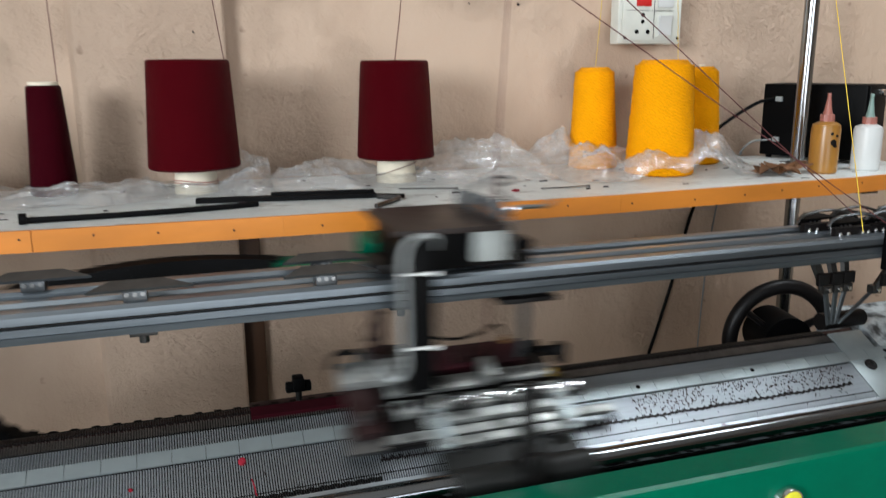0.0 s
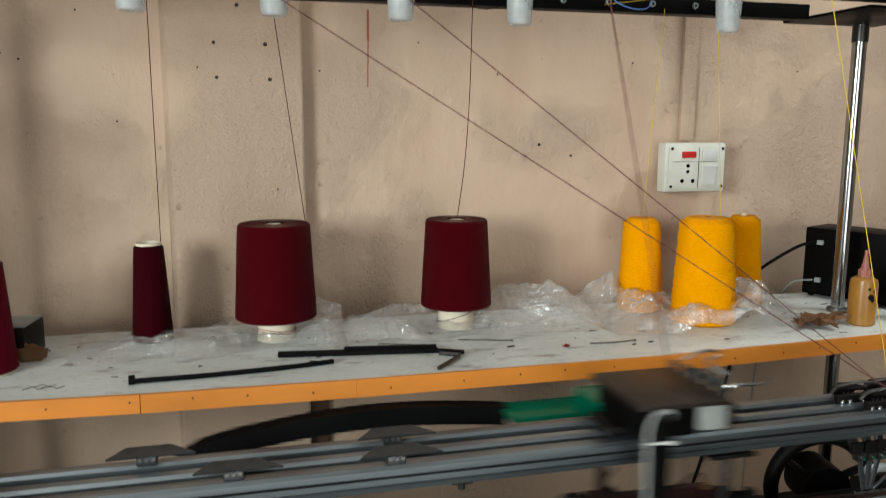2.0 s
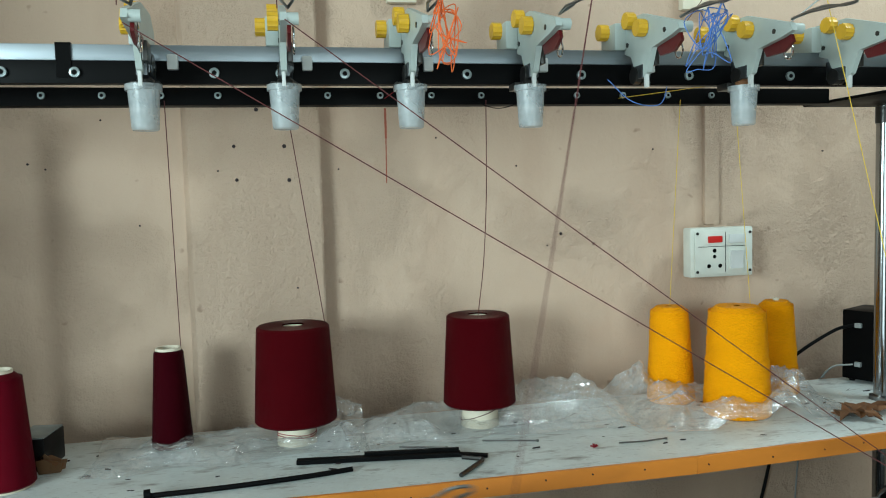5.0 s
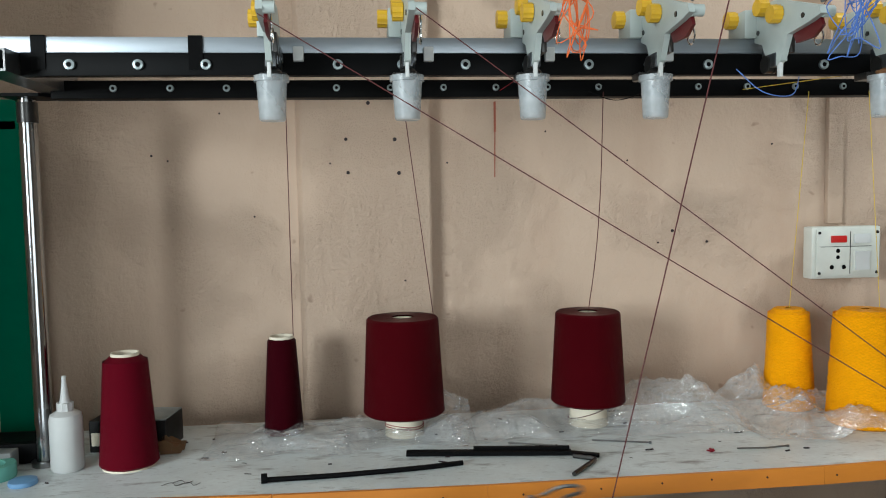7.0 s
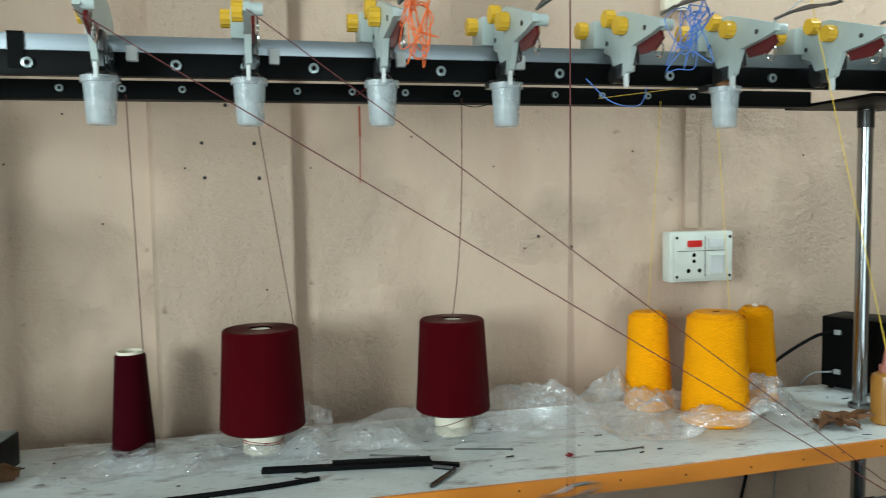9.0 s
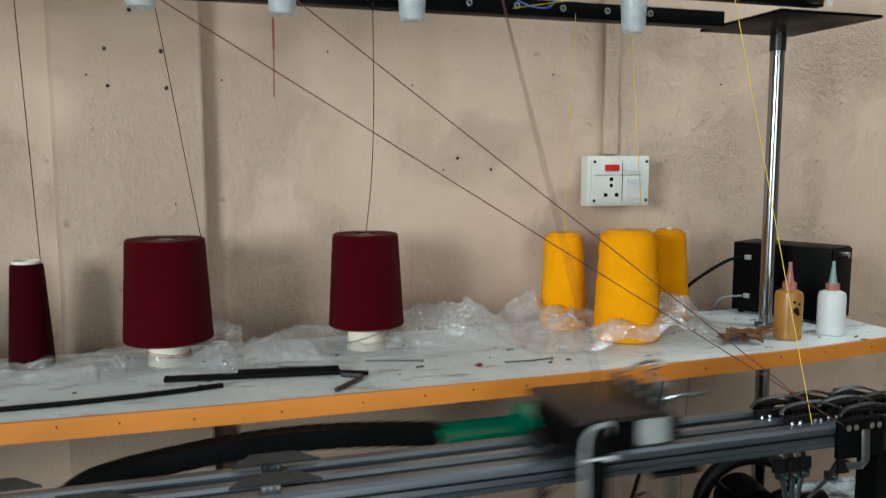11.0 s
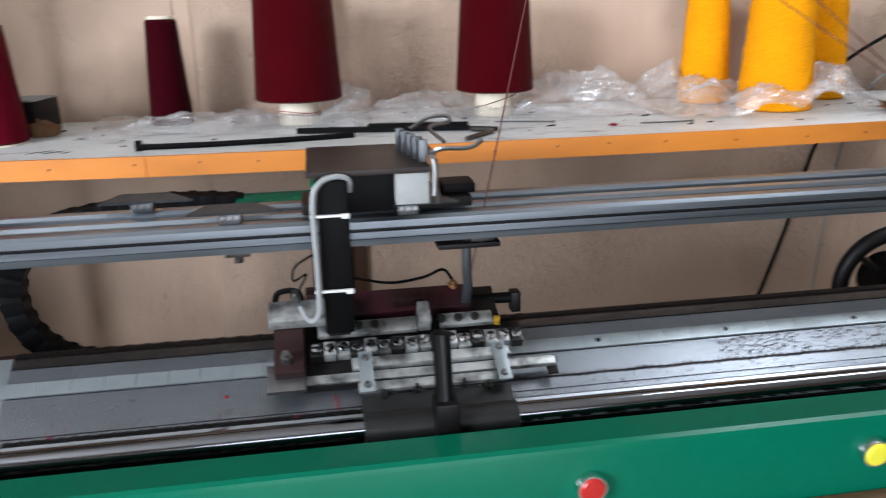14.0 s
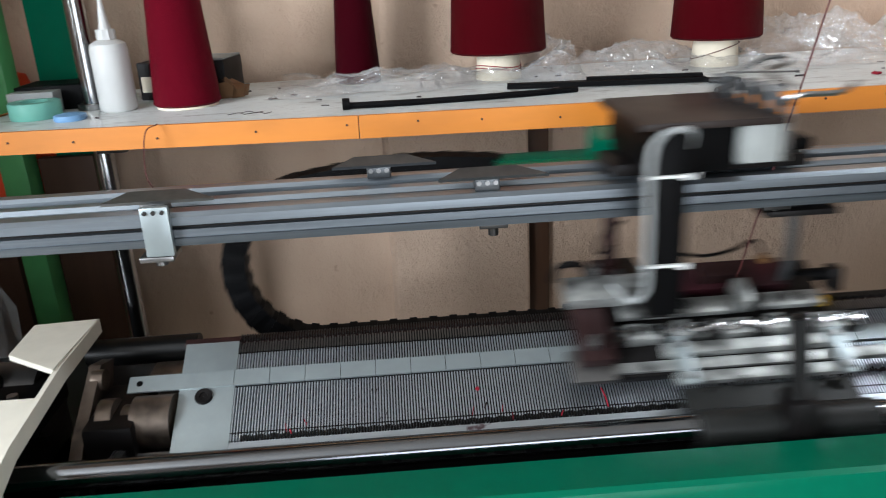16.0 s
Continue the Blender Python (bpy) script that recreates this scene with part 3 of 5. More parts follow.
def feeder(x, cup, tangle):
    f = thing("yarn_feeder", "pale grey yarn tensioner with yellow knobs" + (" and a cloudy cup" if cup else ""), "yarn feeder", "feeders on the rail", pose(x, 0, 0.009))
    body = [(1.128, 1.752), (1.126, 1.770), (1.098, 1.790), (1.020, 1.788), (0.920, 1.757), (0.915, 1.746), (0.940, 1.741), (0.992, 1.735), (1.008, 1.703), (1.022, 1.697), (1.040, 1.699), (1.060, 1.733), (1.090, 1.743)]
    part("body", Mesh().prism(body, -0.004, 0.004, "x"), WHITEMETAL, f)
    part("back_plate", Mesh().soft_box((-0.022, 1.075, 1.746), (-0.004, 1.127, 1.786), 0.002), WHITEMETAL, f)
    part("wheel", Mesh().rod((0.005, 1.052, 1.712), (0.012, 1.052, 1.712), 0.0155, n=20).rod((0.003, 1.052, 1.712), (0.014, 1.052, 1.712), 0.006, n=12), CARRIERSTEEL, f, "small steel pulley wheel")
    part("tension_block", Mesh().soft_box((0.005, 1.000, 1.712), (0.012, 1.030, 1.7375), 0.002), DARKSTEEL, f)
    for sy, sz in ((1.028, 1.712), (1.070, 1.752), (0.955, 1.752)):
        part("rivet", Mesh().rod((-0.0052, sy, sz), (-0.0035, sy, sz), 0.0036, n=10), DARKSTEEL, f)
    part("red_plate", Mesh().prism([(0.995, 1.738), (0.930, 1.744), (0.925, 1.733), (0.945, 1.722), (0.985, 1.722)], 0.0045, 0.009, "x"), REDPL, f, "dark red plastic guard")
    for y, z, dx in ((1.048, 1.783, -0.005), (1.012, 1.766, -0.005), (1.105, 1.777, -0.022)):
        k = Mesh()
        n = 24
        prof = [[((0.0125 if i % 2 else 0.0112) * math.cos(2 * math.pi * i / n), (0.0125 if i % 2 else 0.0112) * math.sin(2 * math.pi * i / n)) for i in range(n)]][0]
        k.prism([(y + a, z + b) for a, b in prof], dx - 0.014, dx, "x")
        part("knob", k, YELLOWPL, f, "ribbed yellow knob")
    part("spool", Mesh().rod((0.004, 0.925, 1.750), (0.018, 0.925, 1.750), 0.0075, n=16), WHITEMETAL, f)
    part("wire_arm", Mesh().tube(curve_points([(0.006, 0.93, 1.764), (0.012, 0.90, 1.768), (0.004, 0.86, 1.765), (0.0, 0.82, 1.757), (0.002, 0.80, 1.757)], 5), 0.0021, 6), STEEL, f, "bent steel take-up wire")
    part("wire_arm", Mesh().tube([(0.006, 0.93, 1.764), (-0.004, 0.88, 1.762), (-0.003, 0.805, 1.756)], 0.0018, 6), STEEL, f)
    ring = [(0.012 + 0.0 * a, 0.945 + 0.010 * math.cos(a), 1.722 + 0.010 * math.sin(a)) for a in [2 * math.pi * i / 14 for i in range(15)]]
    part("pigtail", Mesh().tube([(0.012, 0.94, 1.75), (0.012, 0.935, 1.735)] + ring, 0.0013, 6), CHROME, f, "chrome wire loop")
    part("bracket", Mesh().soft_box((0.004, 1.03, 1.702), (0.010, 1.075, 1.730), 0.001).soft_box((-0.006, 1.02, 1.697), (0.008, 1.045, 1.716), 0.001), CARRIERSTEEL, f)
    part("tension_disc", Mesh().rod((-0.008, 1.045, 1.703), (0.002, 1.045, 1.703), 0.0125, n=20).rod((0.004, 1.045, 1.703), (0.008, 1.045, 1.703), 0.0125, n=20), DARKSTEEL, f)
    part("tab", Mesh().soft_box((0.026, 1.068, 1.712), (0.040, 1.0785, 1.732), 0.002), WHITEPL, f, "small white plastic clip")
    part("lever", Mesh().soft_box((-0.003, 1.012, 1.682), (0.002, 1.020, 1.712), 0.001), WHITEPL, f)
    if cup:
        c = part("cup", Mesh().lathe([(0.0002, 1.628), (0.0155, 1.628), (0.0172, 1.630), (0.0200, 1.679), (0.0230, 1.679), (0.0230, 1.687), (0.0190, 1.687), (0.0160, 1.632), (0.0002, 1.631)], (0, 1.035, 0), 28), CUPPL, f, "cloudy plastic lint cup")
        part("cup_holder", Mesh().soft_box((-0.018, 1.05, 1.684), (0.018, 1.079, 1.694), 0.001), DARKSTEEL, c)
        part("lint", Mesh().lathe([(0.0002, 1.688), (0.010, 1.689), (0.012, 1.693), (0.006, 1.699), (0.0002, 1.701)], (0.002, 1.04, 0), 9), DARKSTEEL if cup == 1 else LEAFBROWN, c, "tuft of grey lint")
    if tangle:
        random.seed(int(x * 1000))
        for _ in range(4):
            pts = [(0.012 + random.uniform(-0.014, 0.026), 0.85 + 0.07 * random.random(), 1.757 - 0.075 * random.random() ** 1.4) for _ in range(9)]
            part("thread_tangle", Mesh().tube(curve_points([(0.0, 0.82, 1.758)] + pts + [(0.005, 0.86, 1.76)], 5), 0.0007, 5), tangle, f, "tangled loops of loose thread")
    return f


for x, cup, tangle in ((-0.186, 1, None), (-0.008, 1, None), (0.163, 1, THREAD_O), (0.336, 1, None), (0.507, 0, THREAD_B), (0.675, 2, None), (0.844, 0, None), (1.013, 0, None)):
    feeder(x, cup, tangle)

part_eyelet = single("thread_eyelet", Mesh().lathe([(0.003, 0), (0.006, 0.001), (0.007, 0.003), (0.003, 0.0035), (0.003, 0)], (0.719, 0.912, 1.802), 12, pose(0, 0, 0, 90)).rod((0.719, 0.915, 1.802), (0.719, 1.10, 1.747), 0.0012, n=6), WHITEPL, "small white ceramic thread eyelet on a wire", "eyelet")


# ---- cones of yarn ----
def cone(x, y, z0, r0, z1, r1, yarn, label, paper_r=(0, 0), tilt=0, round_top=0.003, group="yarn cones", lean=(0, 0)):
    c = thing("yarn_cone", label, "yarn cone", group, pose(x, y, SHELF_Z, lean[0], lean[1], 0))
    random.seed(int((x + 2) * 991))
    prof = [(paper_r[1] or r1 * 0.55, z0 + 0.001), (r0 - 0.003, z0), (r0, z0 + 0.003)]
    for i in range(1, 24):
        u = i / 24
        prof.append((r0 + (r1 - r0) * u + random.uniform(-1, 1) * tilt, z0 + (z1 - z0) * u))
    prof += [(r1, z1 - round_top), (r1 - round_top, z1), (paper_r[1] or r1 * 0.42, z1 + 0.0005)]
    part("yarn", Mesh().lathe(prof, n=48), yarn, c)
    pr0, pr1 = paper_r if paper_r[0] else (r0 * 0.7, r1 * 0.45)
    tip = 0.005 if r1 < 0.035 else -0.002
    g = Mesh().lathe([(pr0 - 0.0015, 0.0), (pr0, 0.0), (pr1, z1 + tip), (pr1 - 0.0025, z1 + tip), (pr1 - 0.0025, z1 - 0.03), (0.0002, z1 - 0.03)], n=32)
    part("paper_core", g, PAPER, c, "cream paper core")
    return c


a = cone(-0.005, 1.352, 0.040, 0.0725, 0.210, 0.0635, BURGUNDY, "large cone of burgundy yarn raised on its paper core", (0.035, 0.019))
for z, r in ((0.016, 0.0345), (0.020, 0.0342)):
    part("thread_wrap", Mesh().tube([(r * math.cos(q), r * math.sin(q), z + 0.002 * math.sin(q * 2)) for q in [i * math.pi / 12 for i in range(25)]], 0.0007, 5), LINT_R, a, "red thread wound round the core")
b = cone(0.334, 1.360, 0.042, 0.068, 0.208, 0.0585, BURGUNDY, "large cone of burgundy yarn raised on its paper core", (0.036, 0.018))
part("thread_wrap", Mesh().tube([(0.036 * math.cos(q), 0.036 * math.sin(q), 0.022 + 0.012 * math.sin(q + 2)) for q in [i * math.pi / 12 for i in range(25)]], 0.0007, 5), THREAD_M, b)
cone(-0.221, 1.392, 0.001, 0.0355, 0.172, 0.0250, BURGUNDY_D, "slim dark burgundy yarn cone, nearly used up", (0.030, 0.0215))
cone(-0.453, 1.256, 0.003, 0.0455, 0.178, 0.0335, BURGUNDY_B, "burgundy yarn cone with a cream paper tip", (0.042, 0.0215), round_top=0.010)
cone(0.750, 1.405, 0.001, 0.0480, 0.194, 0.0375, SAFFRON, "saffron yellow yarn cone standing in crumpled plastic", (0.03, 0.006), 0.0008, 0.011, lean=(0, -1))
cone(0.822, 1.283, 0.001, 0.0630, 0.207, 0.0520, SAFFRON, "thick saffron yellow yarn cone in crumpled plastic", (0.03, 0.007), 0.0009, 0.013)
cone(0.987, 1.395, 0.001, 0.0440, 0.194, 0.0335, SAFFRON, "tall saffron yellow yarn cone standing in crumpled plastic", (0.03, 0.006), 0.0008, 0.010, lean=(0, -1))


# ---- crumpled plastic film on the shelf ----
def film_sheet(x0, x1, y0, y1, amp, peaks, seed, label, film=None):
    nx, ny = int((x1 - x0) / 0.005), int((y1 - y0) / 0.005)
    p, f = [], []
    for j in range(ny + 1):
        for i in range(nx + 1):
            u, v = i / nx, j / ny
            x, y = x0 + (x1 - x0) * u, y0 + (y1 - y0) * v
            wob = 0.018 * noise.noise((x * 9, seed, 0)) * (1 - v) * 2
            q = Vector((x * 11 + seed, y * 11, seed))
            warp = q + 0.8 * Vector((noise.noise(q * 0.9), noise.noise(q * 0.9 + Vector((7, 1, 3))), 0))
            ridge = (1 - abs(noise.noise(warp))) ** 3 * 0.75 + (1 - abs(noise.noise(warp * 2.1))) ** 4 * 0.40 + (1 - abs(noise.noise(warp * 4.6))) ** 5 * 0.13 + (1 - abs(noise.noise(warp * 9.5))) ** 5 * 0.06
            edge = min(1, 6 * u + 0.05, 6 * (1 - u) + 0.05, 5 * v + 0.10, 5 * (1 - v) + 0.1)
            h = amp * ridge * edge
            for px, py, r, hh in peaks:
                d = math.hypot(x - px, (y - py) * 1.3) / (1.25 * r)
                if d < 1:
                    h += hh * (0.5 + 0.5 * math.cos(math.pi * d)) * (0.28 + 0.30 * (1 - abs(noise.noise(warp * 0.9))) ** 2 + 0.16 * (1 - abs(noise.noise(warp * 2.6))) ** 4 + 0.07 * (1 - abs(noise.noise(warp * 6.5))) ** 4)
            p.append((x + 0.016 * noise.noise(q * 0.9), y + wob + 0.016 * noise.noise(q * 1.1 + Vector((5, 5, 5))), SHELF_Z + 0.0015 + h))
    for j in range(ny):
        for i in range(nx):
            k = j * (nx + 1) + i
            f += [(k, k + 1, k + nx + 2), (k, k + nx + 2, k + nx + 1)] if (i + j) % 2 else [(k, k + 1, k + nx + 1), (k + 1, k + nx + 2, k + nx + 1)]
    g = Mesh().add(p, f)
    ob = single("plastic_film", g, film or FILM, label, "plastic film", smooth=24)
    return ob


film_sheet(-0.345, 0.115, 1.255, 1.445, 0.018, [(-0.33, 1.42, 0.06, 0.02), (0.075, 1.42, 0.075, 0.085), (0.095, 1.36, 0.07, 0.055), (0.075, 1.30, 0.05, 0.035), (-0.20, 1.30, 0.05, 0.020), (-0.09, 1.30, 0.06, 0.014)], 1.7, "clear crumpled plastic film spread under the burgundy cones")
film_sheet(0.085, 0.615, 1.265, 1.455, 0.018, [(0.17, 1.33, 0.09, 0.045), (0.24, 1.39, 0.08, 0.045), (0.47, 1.41, 0.10, 0.060), (0.545, 1.38, 0.09, 0.070), (0.42, 1.43, 0.08, 0.035), (0.585, 1.33, 0.07, 0.035)], 5.3, "clear crumpled plastic film gathered into peaks on the shelf")
film_sheet(0.600, 1.045, 1.185, 1.450, 0.014, [(0.70, 1.35, 0.10, 0.060), (0.70, 1.27, 0.08, 0.045), (0.765, 1.215, 0.06, 0.085), (0.865, 1.205, 0.06, 0.085), (0.925, 1.28, 0.09, 0.070), (0.95, 1.33, 0.08, 0.065), (0.80, 1.34, 0.06, 0.04), (0.655, 1.42, 0.07, 0.075), (0.70, 1.44, 0.06, 0.06)], 9.1, "clear plastic bag slumped round the yellow cones", FILM_D)

# ---- small things on the shelf ----
T = SHELF_Z
single("steel_rod", Mesh().tube(curve_points([(-0.222, 1.139, T + 0.005), (-0.12, 1.145, T + 0.004), (0.0, 1.157, T + 0.004), (0.076, 1.171, T + 0.004)], 5), 0.0042, 8).rod((-0.231, 1.138, T + 0.0075), (-0.222, 1.139, T + 0.0075), 0.0075, n=12), RUBBER, "slim black rod with a knob end lying on the shelf", "rod")
bar = thing("flat_bar", "black flat bar with an offset lying on the shelf", "bar")
part("strip", Mesh().prism([(-0.010, 1.222), (0.255, 1.186), (0.257, 1.199), (-0.008, 1.236)], T + 0.001, T + 0.008, "z"), RUBBER, bar)
part("strip", Mesh().prism([(0.100, 1.219), (0.255, 1.198), (0.256, 1.204), (0.101, 1.226)], T + 0.001, T + 0.012, "z"), RUBBER, bar)
part("strip", Mesh().prism([(0.250, 1.187), (0.296, 1.169), (0.299, 1.178), (0.256, 1.198)], T + 0.001, T + 0.006, "z"), RUBBER, bar)
single("hex_key", Mesh().tube([(0.234, 1.096, T + 0.004), (0.282, 1.150, T + 0.004), (0.285, 1.158, T + 0.004), (0.279, 1.162, T + 0.004), (0.255, 1.176, T + 0.004)], 0.0036, 6), DARKSTEEL, "bent dark hexagon key on the shelf", "hex key")
for pts in ([(0.165, 1.262, T + 0.0025), (0.24, 1.235, T + 0.0025)], [(0.31, 1.255, T + 0.002), (0.40, 1.228, T + 0.002)], [(0.53, 1.176, T + 0.002), (0.575, 1.170, T + 0.0025), (0.615, 1.176, T + 0.002)]):
    single("knitting_needle", Mesh().tube(pts, 0.0014, 6).rod(pts[-1], (pts[-1][0] + 0.004, pts[-1][1] - 0.001, pts[-1][2]), 0.0022, n=6), STEEL, "thin latch needle lying on the shelf", "needle", "loose needles")
g = Mesh()
random.seed(8)
for _ in range(9):
    a0, l = random.uniform(0, 6.28), random.uniform(0.004, 0.011)
    g.tube([(0.484 - 0.003 * math.cos(a0), 1.172 - 0.003 * math.sin(a0), T + 0.001), (0.484 + l * math.cos(a0), 1.172 + l * math.sin(a0), T + 0.002)], 0.0013, 5)
single("lint_tuft", g, LINT_R, "small crimson lint tuft on the shelf", "lint")
g = Mesh()
for _ in range(60):
    x, y, l, a0 = random.uniform(-0.6, 1.3), random.uniform(1.13, 1.44), random.uniform(0.003, 0.016), random.uniform(-0.6, 0.6)
    g.tube([(x, y, T + 0.0006), (x + l * math.cos(a0), y + l * math.sin(a0), T + 0.0008)], random.choice((0.0006, 0.0012, 0.0016)), 4)
for x0, y0 in ((-0.378, 1.150), (-0.365, 1.158), (-0.352, 1.148)):
    g.tube(curve_points([(x0, y0, T + 0.0008), (x0 + 0.012, y0 + 0.010, T + 0.001), (x0 + 0.022, y0 - 0.004, T + 0.001), (x0 + 0.030, y0 + 0.006, T + 0.0008)], 4), 0.0004, 4)
single("lint_scraps", g, LINT_D, "scattered dark scraps of lint and thread on the shelf", "lint", kind="stuff")


def bottle(x, y, r, h, top, body_mat, cap_mat, tip_mat, label):
    o = thing("dropper_bottle", label, "bottle", "bottles on the shelf", pose(x, y, T))
    part("body", Mesh().lathe([(0.0002, 0.0), (r * 0.9, 0.0), (r, 0.003), (r, h * 0.86), (r * 0.93, h * 0.95), (r * 0.62, h), (r * 0.45, h + 0.001), (0.0002, h + 0.001)], n=28), body_mat, o)
    g = Mesh()
    n = 20
    ring = [(r * (0.50 if i % 2 else 0.46) * math.cos(2 * math.pi * i / n), r * (0.50 if i % 2 else 0.46) * math.sin(2 * math.pi * i / n)) for i in range(n)]
    g.prism(ring, h + 0.001, h + 0.014, "z")
    part("cap", g, cap_mat, o)
    part("nozzle", Mesh().lathe([(r * 0.34, h + 0.014), (r * 0.26, h + 0.022), (r * 0.12, top - 0.006), (r * 0.15, top - 0.005), (r * 0.13, top), (0.0002, top)], n=14), tip_mat, o)
    return o


amber = bottle(1.111, 1.185, 0.0255, 0.094, 0.146, AMBER, PINKPL, PINKPL, "grimy amber oil bottle with a red-brown dropper cap")
g = Mesh()
for a0, z, r in ((-1.75, 0.058, 0.006), (-1.6, 0.052, 0.004), (-1.9, 0.074, 0.003), (-1.5, 0.07, 0.003)):
    c = (0.0258 * math.cos(a0), 0.0258 * math.sin(a0))
    g.rod((c[0] * 0.99, c[1] * 0.99, z), (c[0] * 1.01, c[1] * 1.01, z), r, n=9)
part("grime_spot", g, GREASE, amber, "dark grime spots")
bottle(1.217, 1.190, 0.0255, 0.086, 0.143, WHITEPL, PINKPL, TEALPL, "white plastic dropper bottle with a grey-green nozzle")
bottle(-0.546, 1.250, 0.0250, 0.094, 0.150, WHITEPL, WHITEPL, WHITEPL, "white plastic glue bottle with a white nozzle")

spk = thing("loudspeaker", "black speaker cabinet with a silver knob", "loudspeaker", at=pose(1.272, 1.252, T + 0.006, 0, 0, 25))
part("cabinet", Mesh().soft_box((-0.004, 0, 0), (0.096, 0.21, 0.152), 0.004), BLACK, spk)
part("front_panel", Mesh().soft_box((0.001, -0.004, 0.004), (0.092, 0.0, 0.148), 0.0015), RUBBER, spk)
part("knob", Mesh().rod((0.055, -0.012, 0.136), (0.055, -0.003, 0.136), 0.0065, n=16), CHROME, spk, "round silver knob")
for px, py in ((0.012, 0.015), (0.076, 0.015), (0.012, 0.195), (0.076, 0.195)):
    part("foot", Mesh().rod((px, py, -0.006), (px, py, 0.001), 0.006, n=10), RUBBER, spk)
for z in (0.12, 0.035):
    part("plug", Mesh().soft_box((-0.012, 0.167, z - 0.005), (-0.004, 0.180, z + 0.005), 0.001), GREYCABLE, spk, "grey plug")
single("power_cable", Mesh().tube(curve_points([(1.186, 1.415, T + 0.126), (1.14, 1.42, T + 0.115), (1.07, 1.45, T + 0.06), (1.05, 1.47, T + 0.01), (1.085, 1.49, T - 0.05), (1.077, 1.525, 0.977), (1.043, 1.529, 0.83), (0.985, 1.529, 0.637), (0.9, 1.529, 0.4), (0.9, 1.529, 0.0)], 8), 0.0038, 8), RUBBER, "black power cable running from the loudspeaker down the wall", "cable")
single("power_cable", Mesh().tube(curve_points([(1.186, 1.415, T + 0.04), (1.15, 1.43, T + 0.035), (1.13, 1.44, T + 0.012), (1.15, 1.46, T + 0.006), (1.152, 1.49, T - 0.02), (1.148, 1.53, 0.985), (1.126, 1.531, 0.697), (1.12, 1.531, 0.0)], 8), 0.002, 6), GREYCABLE, "thin dark cable hanging down the wall", "cable")
single("power_cable", Mesh().tube(curve_points([(1.30, 1.10, 1.075), (1.36, 1.12, 1.045), (1.45, 1.2, 1.035), (1.7, 1.4, 1.05)], 8), 0.0035, 8), RUBBER, "black cable drooping below the shelf end", "cable")


def leaf(x, y, size, turn, seed):
    random.seed(seed)
    n = 16
    pts = [(0, 0, 0.010)]
    for i in range(n):
        a0 = 2 * math.pi * i / n
        r = size * (1.0 if i % 2 else 0.6) * random.uniform(0.75, 1.15)
        pts.append((r * math.cos(a0), 0.55 * r * math.sin(a0), random.uniform(0.0, 0.020)))
    top = [(px, py, pz + 0.0012) for px, py, pz in pts]
    f = [(0, 1 + i, 1 + (i + 1) % n) for i in range(n)] + [(n + 1, n + 2 + (i + 1) % n, n + 2 + i) for i in range(n)]
    ob = single("dry_leaf", Mesh().add(pts + top, f), LEAFBROWN, "curled dry brown leaf on the shelf", "leaf", "dry leaves", smooth=20)
    ob.matrix_basis = pose(x, y, T + 0.001, 0, 0, turn)


leaf(1.000, 1.195, 0.055, 20, 4), leaf(1.05, 1.215, 0.05, -30, 5), leaf(1.02, 1.175, 0.035, 80, 6)

cart = thing("carton", "torn dark carton behind the yarn cone", "carton", at=pose(-0.450, 1.345, T, 0, 0, -8))
part("body", Mesh().soft_box((-0.085, -0.03, 0), (0.046, 0.05, 0.054), 0.002), GREASE, cart)
for k in range(7):
    a0 = 0.3 + 0.25 * math.sin(k * 2.7)
    px, py = 0.036 + 0.004 * k, -0.030 - 0.004 * (k % 3)
    part("flap", Mesh().prism([(px, 0.0), (px + 0.018, 0.002), (px + 0.022 + 0.004 * (k % 2), 0.018), (px + 0.010, 0.030 - 0.003 * k), (px - 0.004, 0.022)], py, py + 0.0015, "y", pose(0, 0, 0, 0, 0, 9 * math.sin(k * 1.9))), LEAFBROWN if k % 2 else WOODB, cart, "torn brown cardboard flap")
part("lid", Mesh().box((-0.004, -0.028, 0.0545), (0.045, 0.048, 0.0565)), PALEBLOCK, cart, "pale torn cardboard lid")
part("label", Mesh().box((-0.08, -0.0325, 0.012), (-0.055, -0.0305, 0.034)), PAPER, cart, "torn paper label")
part("label", Mesh().box((-0.05, -0.0325, 0.004), (-0.030, -0.0305, 0.046)), REDPL, cart, "torn dark red label")
single("tray", Mesh().soft_box((-0.700, 1.285, T), (-0.605, 1.36, T + 0.034), 0.003).box((-0.69, 1.295, T + 0.034), (-0.615, 1.35, T + 0.0345)), RUBBER, "small black plastic tray on the shelf", "tray")
single("cutter_case", Mesh().soft_box((-0.695, 1.250, T), (-0.632, 1.280, T + 0.030), 0.002), GREYCABLE, "grey plastic case on the shelf", "case")
single("tape_roll", Mesh().lathe([(0.018, 0), (0.032, 0), (0.033, 0.002), (0.033, 0.020), (0.032, 0.022), (0.018, 0.022), (0.018, 0)], (-0.648, 1.225, T), 28), TEALTAPE, "teal roll of adhesive tape", "tape")
single("bottle_cap", Mesh().lathe([(0.0002, 0.0), (0.020, 0.0), (0.021, 0.002), (0.020, 0.007), (0.010, 0.009), (0.0002, 0.009)], (-0.590, 1.190, T), 20), BLUEPL, "light blue plastic lid lying flat", "lid")


